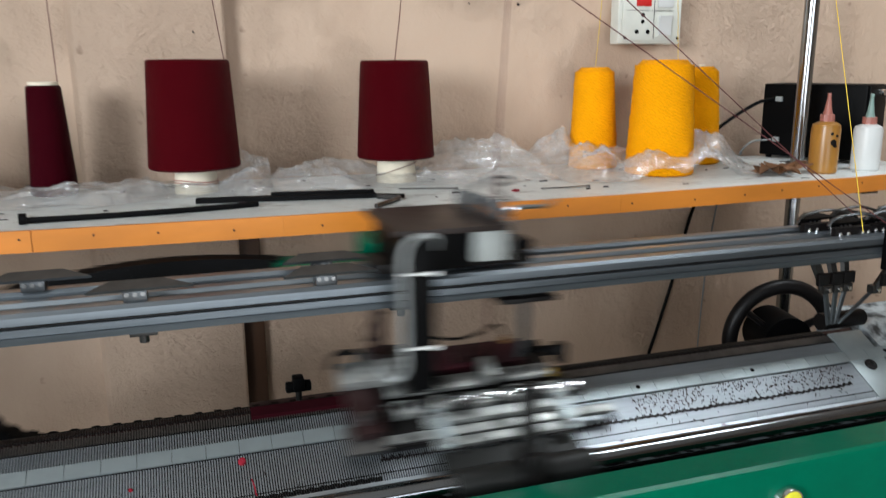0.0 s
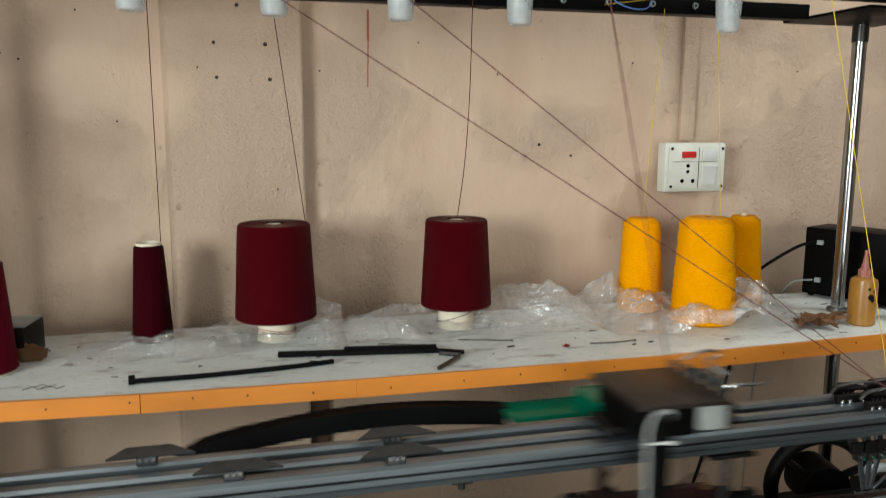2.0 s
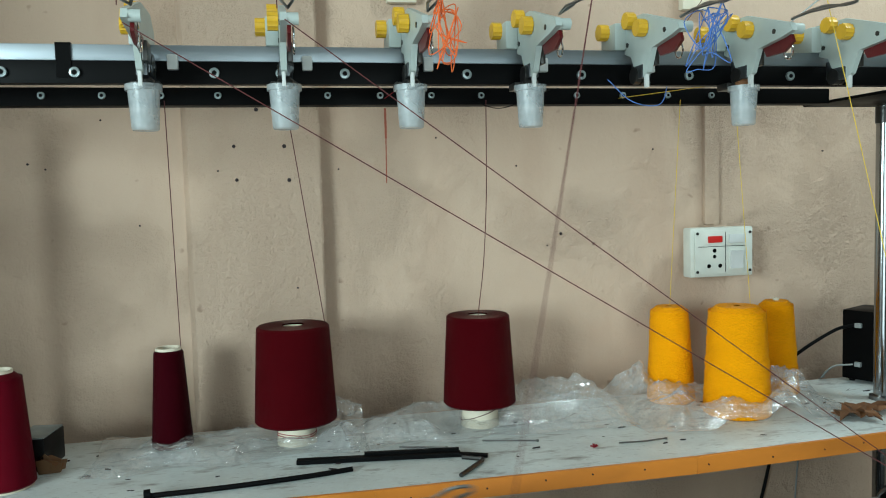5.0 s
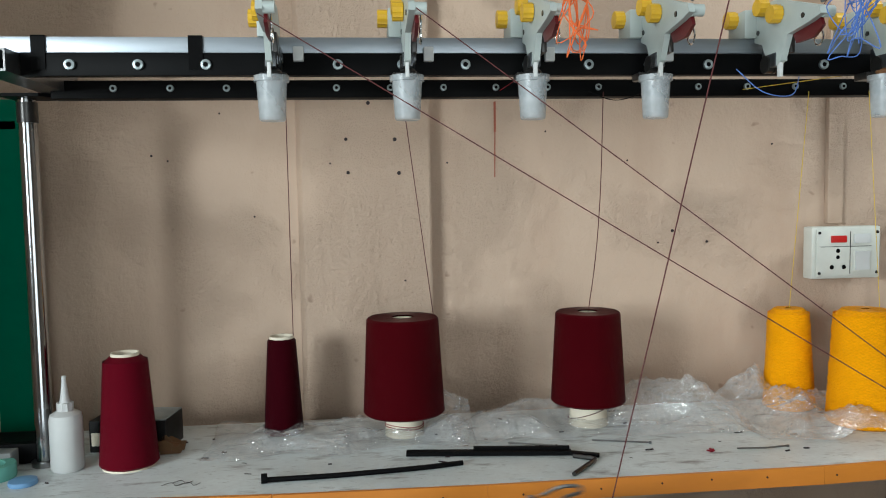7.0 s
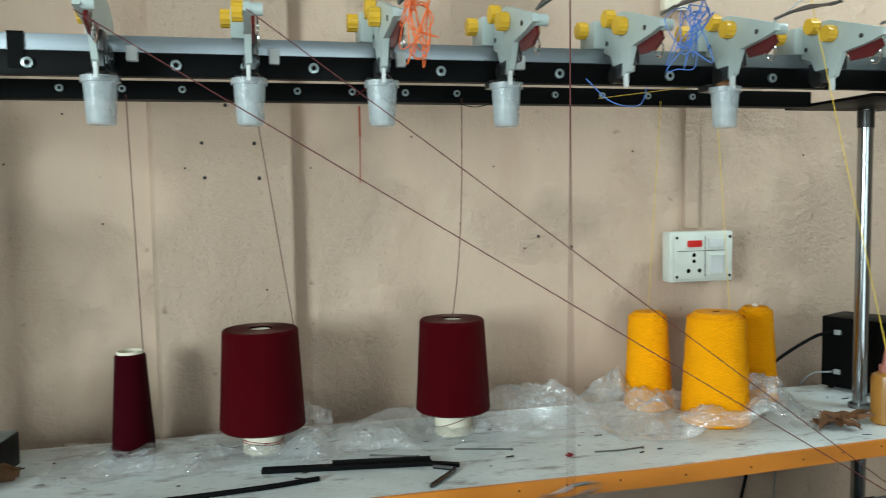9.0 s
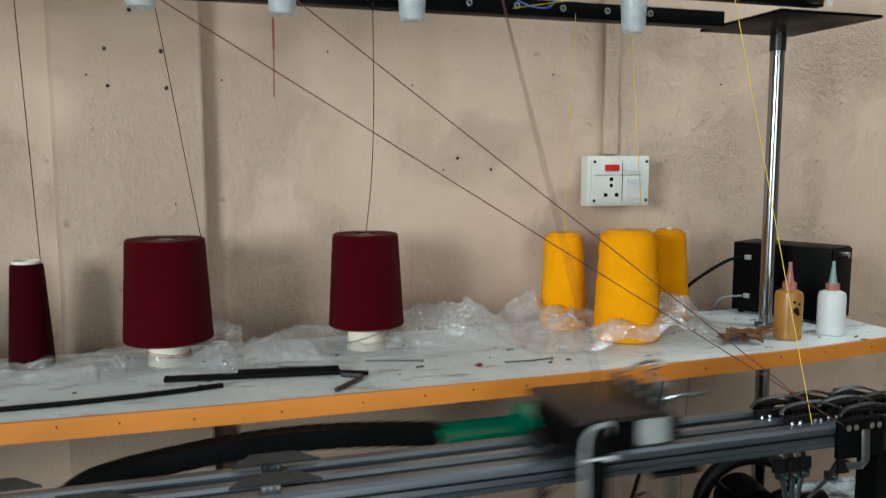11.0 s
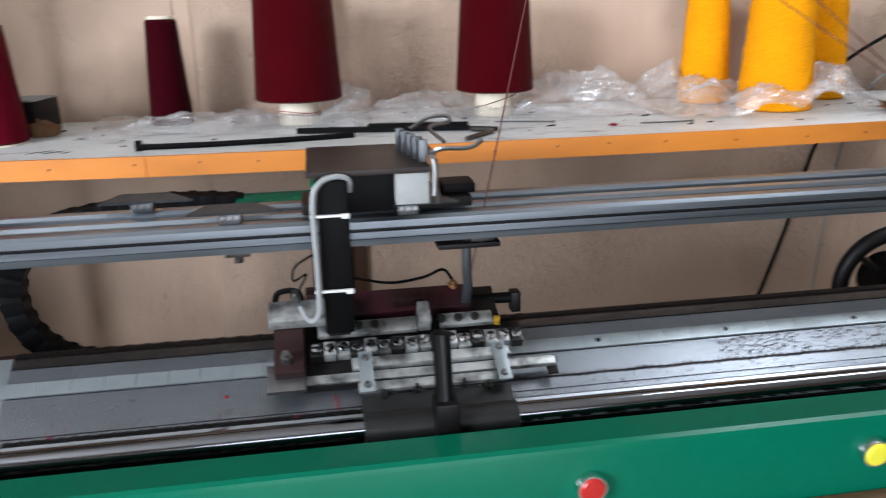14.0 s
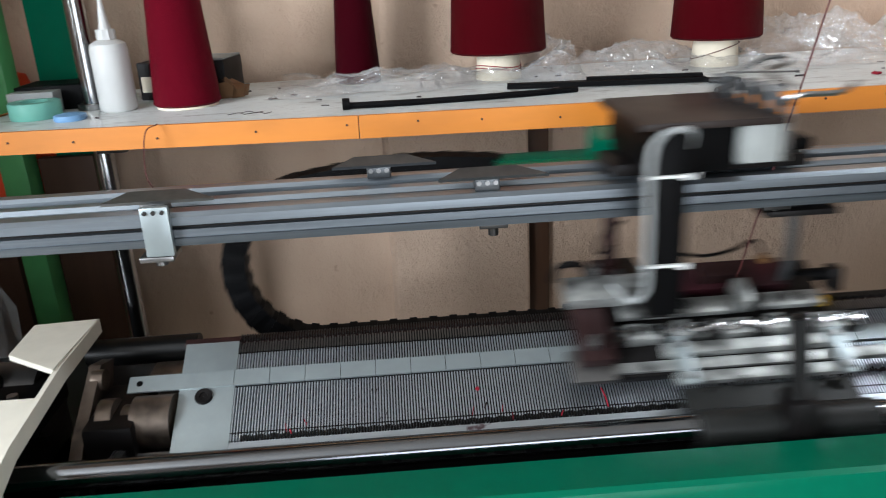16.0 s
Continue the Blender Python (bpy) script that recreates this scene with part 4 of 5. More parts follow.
# ---- neighbouring green machine at the end of the shelf ----
fr = thing("machine_frame", "light green painted steel posts of a neighbouring machine", "machine frame")
part("post", Mesh().soft_box((-0.721, 1.42, 0), (-0.655, 1.47, 1.68), 0.003), GREEN, fr)
part("post", Mesh().soft_box((-0.784, 1.36, 0), (-0.744, 1.405, 2.6), 0.003), GREEN_L, fr)
part("crossbar", Mesh().soft_box((-0.995, 1.42, 1.66), (-0.665, 1.465, 1.715), 0.003), GREEN, fr)
part("panel", Mesh().soft_box((-0.742, 1.40, 0.0), (-0.655, 1.418, 1.02), 0.002), WOODD, fr, "dark stained board")
single("folded_cloth", Mesh().lathe([(0.0002, 0), (0.056, 0.0), (0.060, 0.03), (0.056, 0.12), (0.035, 0.19), (0.0002, 0.20)], (-0.800, 1.470, 0.955), 14), REDCLOTH, "bright orange-red folded cloth on a dark crate", "cloth")
single("wooden_crate", Mesh().soft_box((-0.99, 1.38, 0), (-0.80, 1.53, 0.955), 0.004), WOODD, "dark wooden crate beside the green posts", "crate")
g = Mesh()
n = 20
prof = [(0.0002, 0.0), (0.08, 0.01), (0.11, 0.10), (0.10, 0.22), (0.06, 0.33), (0.02, 0.36)]
for r, z in prof:
    for i in range(n):
        a0 = 2 * math.pi * i / n
        q = r * (1 + 0.25 * noise.noise((math.cos(a0) * 2, math.sin(a0) * 2, z * 14)))
        g.v.append((-0.78 + q * math.cos(a0), 1.17 + 0.6 * q * math.sin(a0), 1.26 + z))
for k in range(len(prof) - 1):
    g.f += [(k * n + i, k * n + (i + 1) % n, (k + 1) * n + (i + 1) % n, (k + 1) * n + i) for i in range(n)]
bag = single("plastic_bag", g, BAGPL, "milky plastic bag hanging on the green post", "bag", smooth=20)
g2 = Mesh()
g2.v = [(x - 0.03, y - 0.02, 0.62 + (z - 1.26) * 1.1) for x, y, z in g.v]
g2.f = list(g.f)
single("plastic_bag", g2, BAGPL, "milky plastic bag slumped beside the green post", "bag", smooth=20)
bundle = thing("yarn_bundle", "crimson yarn bundle with a dark wrap inside a plastic bag", "yarn bundle", at=pose(-0.805, 1.15, 0.655))
part("yarn", Mesh().lathe([(0.0002, 0.0), (0.050, 0.004), (0.060, 0.05), (0.058, 0.14), (0.044, 0.20), (0.0002, 0.21)], n=20), BURGUNDY_B, bundle)
part("wrap", Mesh().lathe([(0.060, 0.15), (0.052, 0.20), (0.048, 0.26), (0.0002, 0.265)], n=16), RUBBER, bundle, "black plastic wrap")

# ---- flat knitting machine ----
# the needle bed slopes down towards the operator; v runs up the slope, w stands off it
SLOPE = radians(30)
BQ = (0.887, 0.917)


def bed(x, v, w=0.0):
    return Vector((x, BQ[0] + v * math.cos(SLOPE) - w * math.sin(SLOPE), BQ[1] + v * math.sin(SLOPE) + w * math.cos(SLOPE)))


BED = Matrix.Translation((0, BQ[0], BQ[1])) @ Matrix.Rotation(SLOPE, 4, "X")

machine = thing("knitting_machine", "flat knitting machine with a steel needle bed and green front", "knitting machine")
green = Mesh().prism([(0.640, 0.60), (0.640, 0.879), (0.642, 0.884), (0.647, 0.8865), (0.6985, 0.879), (0.700, 0.874), (0.700, 0.60)], -1.3, 1.5, "x")
part("front_panel", green, GREEN, machine, "glossy green enamel front panel", 25)
part("base", Mesh().box((-0.99, 0.70, 0.55), (1.35, 1.18, 0.78)), GREASE, machine)
part("table_edge", Mesh().soft_box((-1.3, 0.60, 0.775), (1.5, 0.6395, 0.795), 0.003), WOODB, machine, "brown wooden table edge")
for x in (-0.9, 1.25):
    part("leg", Mesh().soft_box((x - 0.04, 0.72, 0), (x + 0.04, 1.1, 0.60), 0.004), GREEN, machine)
for x, z, mat, lab in ((0.268, 0.842, BUTTON_R, "red push button in a steel ring"), (0.579, 0.845, BUTTON_Y, "yellow push button in a steel ring"), (-0.02, 0.842, BLACK, "black push button in a steel ring")):
    part("button_ring", Mesh().lathe([(0.0145, 0.0), (0.0160, 0.0), (0.0165, -0.006), (0.0150, -0.011), (0.0135, -0.011)], (x, 0.640, z), 24, pose(0, 0, 0, 90) @ pose(0, 0, 0, 180)), CHROME, machine)
    part("button", Mesh().lathe([(0.0002, 0.014), (0.011, 0.0135), (0.0135, 0.011), (0.0135, 0.0)], (x, 0.640, z), 24, pose(0, 0, 0, 90)), mat, machine, lab)
part("bed_plate", Mesh().box((-0.341, -0.128, -0.02), (0.20, 0.0, 0.0), BED), SLOT, machine, "needle bed plate darkened for the shade in the slots")
part("bed_plate", Mesh().box((0.20, -0.128, -0.02), (0.865, 0.0, 0.0), BED), SLOT, machine, "steel needle bed plate darkened for the shade in the slots")
for xa, xb in ((-0.396, -0.341), (0.865, 0.925)):
    e = part("end_plate", Mesh().soft_box((xa, -0.122, -0.018), (xb, 0.002, 0.0035), 0.001, BED), PLATE, machine, "satin nickel end plate")
    xm = (xa + xb) / 2 - 0.002
    part("screw", Mesh().lathe([(0.0002, 0.001), (0.0035, 0.001), (0.004, 0.0025), (0.008, 0.003), (0.009, 0.0015), (0.009, 0)], bed(xm, -0.062, 0.0035), 18, Matrix.Rotation(SLOPE, 4, "X")), GREASE, e, "dark socket screw")
# numbered strip, in short plates
k = 0
x = -0.447
strip_end = 0.945
while x < strip_end:
    w = 0.105 if k == 0 else 0.0355
    x2 = min(x + w, strip_end)
    part("scale_plate", Mesh().box((x, -0.052, 0.0026), (x2 - 0.0006, -0.034, 0.0048), BED), PLATE, machine)
    x, k = x2, k + 1
for x in (-0.436, 0.176, 0.350, 0.935, 0.52, 0.70):
    part("pin_hole", Mesh().rod(bed(x, -0.0425, 0.0045), bed(x, -0.0425, 0.0052), 0.0032, n=10), BLACK, machine, "dark round hole")
# needles: one thin ridge a slot
g, tips = Mesh(), Mesh()
n_needles, pitch = 430, 0.00281
for i in range(n_needles):
    x = -0.343 + i * pitch
    for v0, v1 in ((-0.112, -0.0535), (-0.0325, -0.0135)):
        g.add([bed(x - 0.0007, v0, 0), bed(x + 0.0007, v0, 0), bed(x + 0.0006, v0, 0.0026), bed(x - 0.0006, v0, 0.0026), bed(x - 0.0007, v1, 0), bed(x + 0.0007, v1, 0), bed(x + 0.0006, v1, 0.0026), bed(x - 0.0006, v1, 0.0026)],
              [(0, 1, 2, 3), (7, 6, 5, 4), (3, 2, 6, 7), (0, 3, 7, 4), (1, 5, 6, 2)])
    d = 0.0010 * math.sin(i * 2.399)
    tips.add([bed(x - 0.0007, -0.012, -0.001), bed(x + 0.0007, -0.012, -0.001), bed(x + 0.0007, 0.001 + d, -0.004), bed(x - 0.0007, 0.001 + d, -0.004), bed(x - 0.0007, -0.012, 0.003), bed(x + 0.0007, -0.012, 0.003), bed(x + 0.0007, 0.001 + d, 0.001), bed(x - 0.0007, 0.001 + d, 0.001)],
             [(4, 5, 6, 7), (0, 4, 7, 3), (1, 2, 6, 5), (2, 3, 7, 6), (0, 1, 5, 4)])
tagged(part("needle", g, NEEDLES, machine, "closely set steel needles"), kind="stuff")
tagged(part("comb_teeth", tips, STEEL, machine, "fine steel comb teeth"), kind="stuff")
part("comb_bar", Mesh().box((-0.345, -0.012, -0.03), (0.865, 0.002, -0.0005), BED), MAROONGREASE, machine)
part("butt_line", Mesh().box((0.165, -0.0880, 0.0), (0.84, -0.0870, 0.0036), BED), LINT_D, machine, "row of dark needle butts")
g = Mesh()
for i in range(250):
    x = 0.165 + i * 0.0027
    d = 0.0016 * math.sin(i * 1.7) + 0.001 * math.sin(i * 0.31)
    g.box((x, -0.0895 + d * 0.5, 0.0020), (x + 0.0013, -0.0855 + d, 0.0038), BED)
for i in range(175):
    x = -0.33 + i * 0.00281
    d = 0.0008 * math.sin(i * 1.3)
    g.box((x, -0.1125 + d, 0.0010), (x + 0.0016, -0.1075 + d, 0.0036), BED)
tagged(part("needle_butt", g, GREASE, machine, "small dark needle butts"), kind="stuff")
part("bed_groove", Mesh().box((-0.345, -0.1045, 0.0006), (0.865, -0.1033, 0.0027), BED), GREASE, machine)
part("bed_groove", Mesh().box((-0.345, -0.0140, 0.0006), (0.865, -0.0126, 0.0027), BED), GREASE, machine)
part("lower_strip", Mesh().box((-0.345, -0.128, 0.0), (0.865, -0.1135, 0.0030), BED), BEDSTEEL, machine)
# lint on the bed
random.seed(21)


def lint(name, mat, count, x0, x1, v0, v1, size, label):
    g = Mesh()
    for _ in range(count):
        x, v, a0, l = random.uniform(x0, x1), random.uniform(v0, v1), random.gauss(1.57, 0.45), size * random.uniform(0.3, 1)
        g.tube([bed(x, v, 0.003), bed(x + l * 0.5 * math.cos(a0), v + l * 0.5 * math.sin(a0), 0.0045), bed(x + l * math.cos(a0), v + l * math.sin(a0), 0.003)], random.choice((0.0003, 0.0004, 0.0005, 0.0009)), 4)
    tagged(part(name, g, mat, machine, label), kind="stuff")


lint("lint", LINT_D, 26, -0.3, 0.3, -0.105, -0.055, 0.007, "dark lint scraps on the bed")
lint("lint", MAROONGREASE, 520, 0.50, 0.85, -0.084, -0.056, 0.0030, "maroon lint and oil on the bed")
lint("lint", LINT_D, 45, 0.3, 0.86, -0.110, -0.09, 0.006, "dark lint scraps on the bed")
lint("lint", LINT_R, 8, -0.3, 0.05, -0.115, -0.10, 0.010, "crimson lint on the bed")
g = Mesh()
g.lathe([(0.0002, 0.006), (0.004, 0.005), (0.0045, 0.002), (0.0045, 0.001)], bed(0.014, -0.062, 0.001), 9, Matrix.Rotation(SLOPE, 4, "X"))
g.tube([bed(0.022, -0.085, 0.003), bed(0.024, -0.095, 0.004), bed(0.025, -0.106, 0.003)], 0.0008, 6)
g.lathe([(0.0002, 0.005), (0.002, 0.003), (0.0025, 0.001)], bed(-0.10, -0.075, 0.001), 8, Matrix.Rotation(SLOPE, 4, "X"))
tagged(part("lint", g, LINT_R, machine, "bright crimson lint tufts"), kind="stuff")
# gap between the two beds, and the rear bed
part("rear_bed", Mesh().prism([(0.893, 0.905), (0.896, 0.917), (0.902, 0.919), (1.03, 0.850), (1.03, 0.80), (0.893, 0.80)], -0.40, 0.92, "x"), MAROONGREASE, machine, "lint-stained rear needle bed")
g = Mesh()
for i in range(n_needles):
    x = -0.3416 + i * pitch
    d = 0.0012 * math.sin(i * 1.77)
    g.add([(x - 0.0007, 0.896, 0.913), (x + 0.0007, 0.896, 0.913), (x + 0.0007, 0.893 + d * 0.5, 0.9195 + d * 0.4), (x - 0.0007, 0.893 + d * 0.5, 0.9195 + d * 0.4), (x - 0.0007, 0.908, 0.913), (x + 0.0007, 0.908, 0.913), (x + 0.0007, 0.905, 0.9195), (x - 0.0007, 0.905, 0.9195)],
          [(0, 1, 2, 3), (7, 6, 5, 4), (3, 2, 6, 7), (0, 3, 7, 4), (1, 5, 6, 2)])
tagged(part("rear_needles", g, DARKSTEEL, machine, "dark rear needle tips"), kind="stuff")
part("knitted_edge", Mesh().prism([(0.878, 0.913), (0.896, 0.919), (0.896, 0.9228), (0.880, 0.9185)], 0.03, 0.18, "x"), plain("crimson knit", (0.030, 0.003, 0.006), 0.9, dirt=0.9, scale=90, relief=0.6, gloss=0.05), machine, "strip of crimson knitting between the beds")
# rods and rails
part("front_rod", Mesh().rod((-0.62, 0.745, 0.868), (1.20, 0.745, 0.868), 0.0130, n=32), RODCHROME, machine, "polished chrome guide rod")
part("rear_rod", Mesh().rod((-0.515, 0.93, 0.897), (-0.395, 0.93, 0.897), 0.0150, n=24), GLOSSBLACK, machine, "glossy black rod")
part("rack_strip", Mesh().soft_box((0.22, 0.708, 0.846), (1.1, 0.727, 0.8515), 0.001), PLATE, machine)
part("rack_strip", Mesh().soft_box((-0.52, 0.708, 0.846), (0.2195, 0.727, 0.8515), 0.001), DARKSTEEL, machine)
g = Mesh()
random.seed(5)
for i in range(70):
    x = -0.5 + 0.0228 * i + random.uniform(-0.006, 0.006)
    g.box((x, 0.7085, 0.8505), (x + random.uniform(0.004, 0.016), 0.7265, 0.8545))
tagged(part("rack_dirt", g, GREASE, machine, "clotted grease and lint"), kind="stuff")
part("inner_wall", Mesh().box((-0.5, 0.7275, 0.78), (1.1, 0.735, 0.846)), GREASE, machine)
part("bed_support", Mesh().prism([(0.772, 0.838), (0.86, 0.888), (0.892, 0.900), (0.892, 0.78), (0.772, 0.78)], -0.345, 0.865, "x"), GREASE, machine)

# twin overhead rails
rails = thing("yarn_carrier_rails", "pair of grooved ground steel carrier rails over the needle bed", "rail")
prof_front = [(0.848, 1.042), (0.847, 1.0495), (0.8495, 1.0500), (0.8495, 1.0575), (0.856, 1.058), (0.856, 1.0615), (0.848, 1.062), (0.848, 1.070), (0.852, 1.074), (0.868, 1.074), (0.870, 1.072), (0.870, 1.042)]
prof_rear = [(0.919, 1.046), (0.919, 1.060), (0.923, 1.062), (0.923, 1.064), (0.919, 1.066), (0.919, 1.074), (0.922, 1.078), (0.936, 1.078), (0.938, 1.076), (0.938, 1.046)]
prof_mid = [(0.886, 1.046), (0.886, 1.070), (0.889, 1.0745), (0.902, 1.0745), (0.904, 1.072), (0.904, 1.046)]
part("rail_front", Mesh().prism(prof_front, -0.99, 1.35, "x"), RAILSTEEL, rails, "", 20)
part("rail_rear", Mesh().prism(prof_rear, -0.99, 1.35, "x"), RAILSTEEL, rails, "", 20)
part("rail_middle", Mesh().prism(prof_mid, -0.99, 1.35, "x"), RAILSTEEL, rails, "", 20)
# near-black fillers give the groove and the rail gaps their shade
part("groove_shade", Mesh().box((-0.99, 0.8530, 1.0583), (1.35, 0.8558, 1.0612)), GREASE, rails, "dark strip standing for the shade in the groove")
part("gap_shade", Mesh().box((-0.99, 0.8705, 1.046), (1.35, 0.8855, 1.066)), GREASE, rails)
part("gap_shade", Mesh().box((-0.99, 0.9045, 1.046), (1.35, 0.9185, 1.066)), GREASE, rails)
for x in (-0.075, 0.205):
    part("underclip", Mesh().soft_box((x - 0.014, 0.855, 1.036), (x + 0.014, 0.875, 1.0415), 0.001).rod((x, 0.862, 1.028), (x, 0.862, 1.036), 0.005, n=10), DARKSTEEL, rails)


def carrier(x, y, z, material, label, clamp=False, length=0.105, flat=True):
    """A yarn carrier stop: a block on the rail with a pointed blade."""
    c = thing("yarn_carrier", label, "yarn carrier", "carriers on the rails", pose(x, y, z))
    part("block", Mesh().soft_box((-0.012, -0.006, -0.004), (0.012, 0.014, 0.010), 0.0015), material, c)
    h = length / 2
    part("blade", Mesh().prism([(-h, -0.006), (-h + 0.022, 0.014), (h - 0.030, 0.014), (h, -0.006)], 0.0100, 0.0130, "z", Matrix.Translation((0.006, 0, 0)) @ Matrix.Rotation(radians(16), 4, "X")), material, c)
    for dx in (-0.008, 0.0, 0.008):
        part("screw", Mesh().rod((dx, -0.0072, 0.004), (dx, -0.005, 0.004), 0.0024, n=8), STEEL, c)
    return c


carrier(0.118, 0.858, 1.078, CARRIERSTEEL, "steel yarn carrier with a pointed blade on the front rail")
carrier(0.124, 0.918, 1.0785, CARRIERSTEEL, "steel yarn carrier with a pointed blade on the rear rail")
carrier(-0.080, 0.862, 1.078, CARRIERSTEEL, "grey yarn carrier blade on the front rail")
carrier(-0.184, 0.920, 1.082, CARRIERSTEEL, "grey yarn carrier blade on the rear rail")
cl = carrier(-0.395, 0.862, 1.075, STEEL, "steel yarn carrier clamped on the front rail")
part("clamp_plate", Mesh().soft_box((-0.008, -0.022, -0.040), (0.018, -0.0145, 0.008), 0.0015), PLATE, cl)
for dx in (-0.003, 0.005, 0.013):
    part("screw", Mesh().rod((dx, -0.0235, 0.003), (dx, -0.021, 0.003), 0.0022, n=10), DARKSTEEL, cl)
part("clamp_foot", Mesh().soft_box((-0.016, -0.021, -0.046), (0.016, 0.010, -0.0405), 0.0015).rod((0.0, -0.005, -0.053), (0.0, -0.005, -0.046), 0.006, n=12), STEEL, cl)

# black carriers and yarn fingers at the far end of the rails
for i, (x, y, z) in enumerate(((0.845, 0.920, 1.081), (0.872, 0.890, 1.079), (0.905, 0.922, 1.082), (0.938, 0.892, 1.080), (0.952, 0.862, 1.077), (0.985, 0.920, 1.082), (1.015, 0.892, 1.080))):
    c = carrier(x, y, z, BLACK, "black oily yarn carrier parked at the rail end", length=0.070)
    part("spring_arm", Mesh().tube(curve_points([(-0.030, -0.004, 0.006), (-0.018, -0.006, 0.017), (0.020, -0.010, 0.022), (0.055, -0.014, 0.016 - 0.002 * (i % 3)), (0.072, -0.016, 0.004)], 4), 0.0042, 6, 0.5), CARRIERSTEEL if i % 2 else DARKSTEEL, c, "sprung steel guide arm")
    part("arm_tip", Mesh().soft_box((0.060, -0.024, -0.012), (0.074, -0.012, 0.006), 0.0015), GREASE, c)
    part("tail_block", Mesh().soft_box((-0.03, -0.020, -0.045), (0.035, -0.010, 0.006), 0.002), GREASE, c)
    for dx in (-0.022, -0.008, 0.018, 0.028):
        part("screw", Mesh().lathe([(0.0002, 0.004), (0.002, 0.0038), (0.0036, 0.002), (0.0036, 0.0)], (dx, -0.0195, -0.004), 12, pose(0, 0, 0, 90)), CHROME, c)
for k, (x, y) in enumerate(((0.835, 0.90), (0.866, 0.90), (0.893, 0.90), (0.945, 0.86))):
    fng = thing("yarn_finger", "hanging steel yarn finger with a narrow tip", "yarn finger", "yarn fingers")
    tip = Vector((0.872 + 0.006 * k, 0.895, 0.932))
    top = Vector((x, y, 1.036))
    mid = top.lerp(tip, 0.45) + Vector((0.004, -0.006, 0))
    part("strip", Mesh().tube([top, top.lerp(mid, 0.5), mid], 0.0085, 6, 0.5), DARKSTEEL, fng)
    part("joint", Mesh().soft_box((-0.008, -0.006, -0.006), (0.008, 0.006, 0.006), 0.001, Matrix.Translation(mid)), DARKSTEEL, fng)
    part("tip", Mesh().tube([mid, mid.lerp(tip, 0.6), tip], 0.0050, 6, 0.5), CARRIERSTEEL, fng)
    part("nozzle", Mesh().rod(mid.lerp(tip, 0.75), tip, 0.003, 0.0015, 8), DARKSTEEL, fng)
    part("clip", Mesh().soft_box((-0.010, -0.010, -0.014), (0.010, -0.004, 0.004), 0.001, Matrix.Translation(top.lerp(mid, 0.55))), GREASE, fng)
    part("rivet", Mesh().rod(mid + Vector((0, -0.0095, 0)), mid + Vector((0, -0.005, 0)), 0.003, n=10), CHROME, fng)
hanger = single("rail_hanger", Mesh().tube([(0.949, 0.836, 1.068), (0.949, 0.834, 1.022), (0.944, 0.838, 1.014), (0.932, 0.85, 1.010)], 0.0075, 6, 0.25), STEEL, "bent steel strip on the rail end", "bracket")

# end castings
end_r = thing("end_casting", "stained pale blue machine end casting with a black post", "machine casting")
part("casting", Mesh().prism([(0.70, 0.78), (0.72, 0.855), (0.80, 0.872), (0.885, 0.892), (0.93, 0.915), (0.99, 0.920), (1.01, 0.88), (1.01, 0.70), (0.70, 0.70)], 0.965, 1.32, "x"), CASTING, end_r)
part("casting_face", Mesh().soft_box((0.940, 0.82, 0.74), (0.967, 0.94, 0.885), 0.008), CASTING, end_r)
part("post", Mesh().soft_box((1.005, 0.865, 0.89), (1.055, 0.905, 1.05), 0.003).soft_box((1.057, 0.872, 0.89), (1.085, 0.90, 1.05), 0.003), BLACK, end_r, "black steel rail post")
part("roller", Mesh().rod((0.885, 0.925, 0.925), (0.965, 0.925, 0.925), 0.013, n=20), GREASE, end_r)
part("ledge", Mesh().soft_box((1.02, 0.78, 0.905), (1.32, 0.87, 0.918), 0.003), CREAM, end_r)
part("rail_clamp", Mesh().soft_box((0.905, 0.838, 1.026), (0.985, 0.8475, 1.083), 0.002), BLACK, end_r)
part("rail_clamp", Mesh().soft_box((0.992, 0.838, 1.030), (1.018, 0.8475, 1.080), 0.002), STEEL, end_r)
for sx in (0.917, 0.930, 0.958, 0.971):
    part("screw", Mesh().rod((sx, 0.8345, 1.073), (sx, 0.8385, 1.073), 0.0045, n=12), CHROME, end_r)
part("rear_plate", Mesh().soft_box((0.80, 1.00, 0.78), (1.10, 1.06, 0.842), 0.004), GREASE, end_r)

wheel = thing("hand_wheel", "black iron hand wheel behind the machine", "hand wheel", at=pose(0.972, 1.10, 0.832, 0, 0, -12))
R = 0.094
ring = [(R * math.cos(a0), 0, R * math.sin(a0)) for a0 in [2 * math.pi * i / 40 for i in range(41)]]
part("rim", Mesh().tube(ring, 0.0135, 12), GREASE, wheel)
part("hub", Mesh().rod((0, -0.03, 0), (0, 0.05, 0), 0.045, n=24), BLACK, wheel)
for i in range(3):
    a0 = 2 * math.pi * i / 3 + 0.4
    part("spoke", Mesh().tube([(0.04 * math.cos(a0), 0, 0.04 * math.sin(a0)), (0.095 * math.cos(a0), 0, 0.095 * math.sin(a0))], 0.010, 8, 0.6), GREASE, wheel)

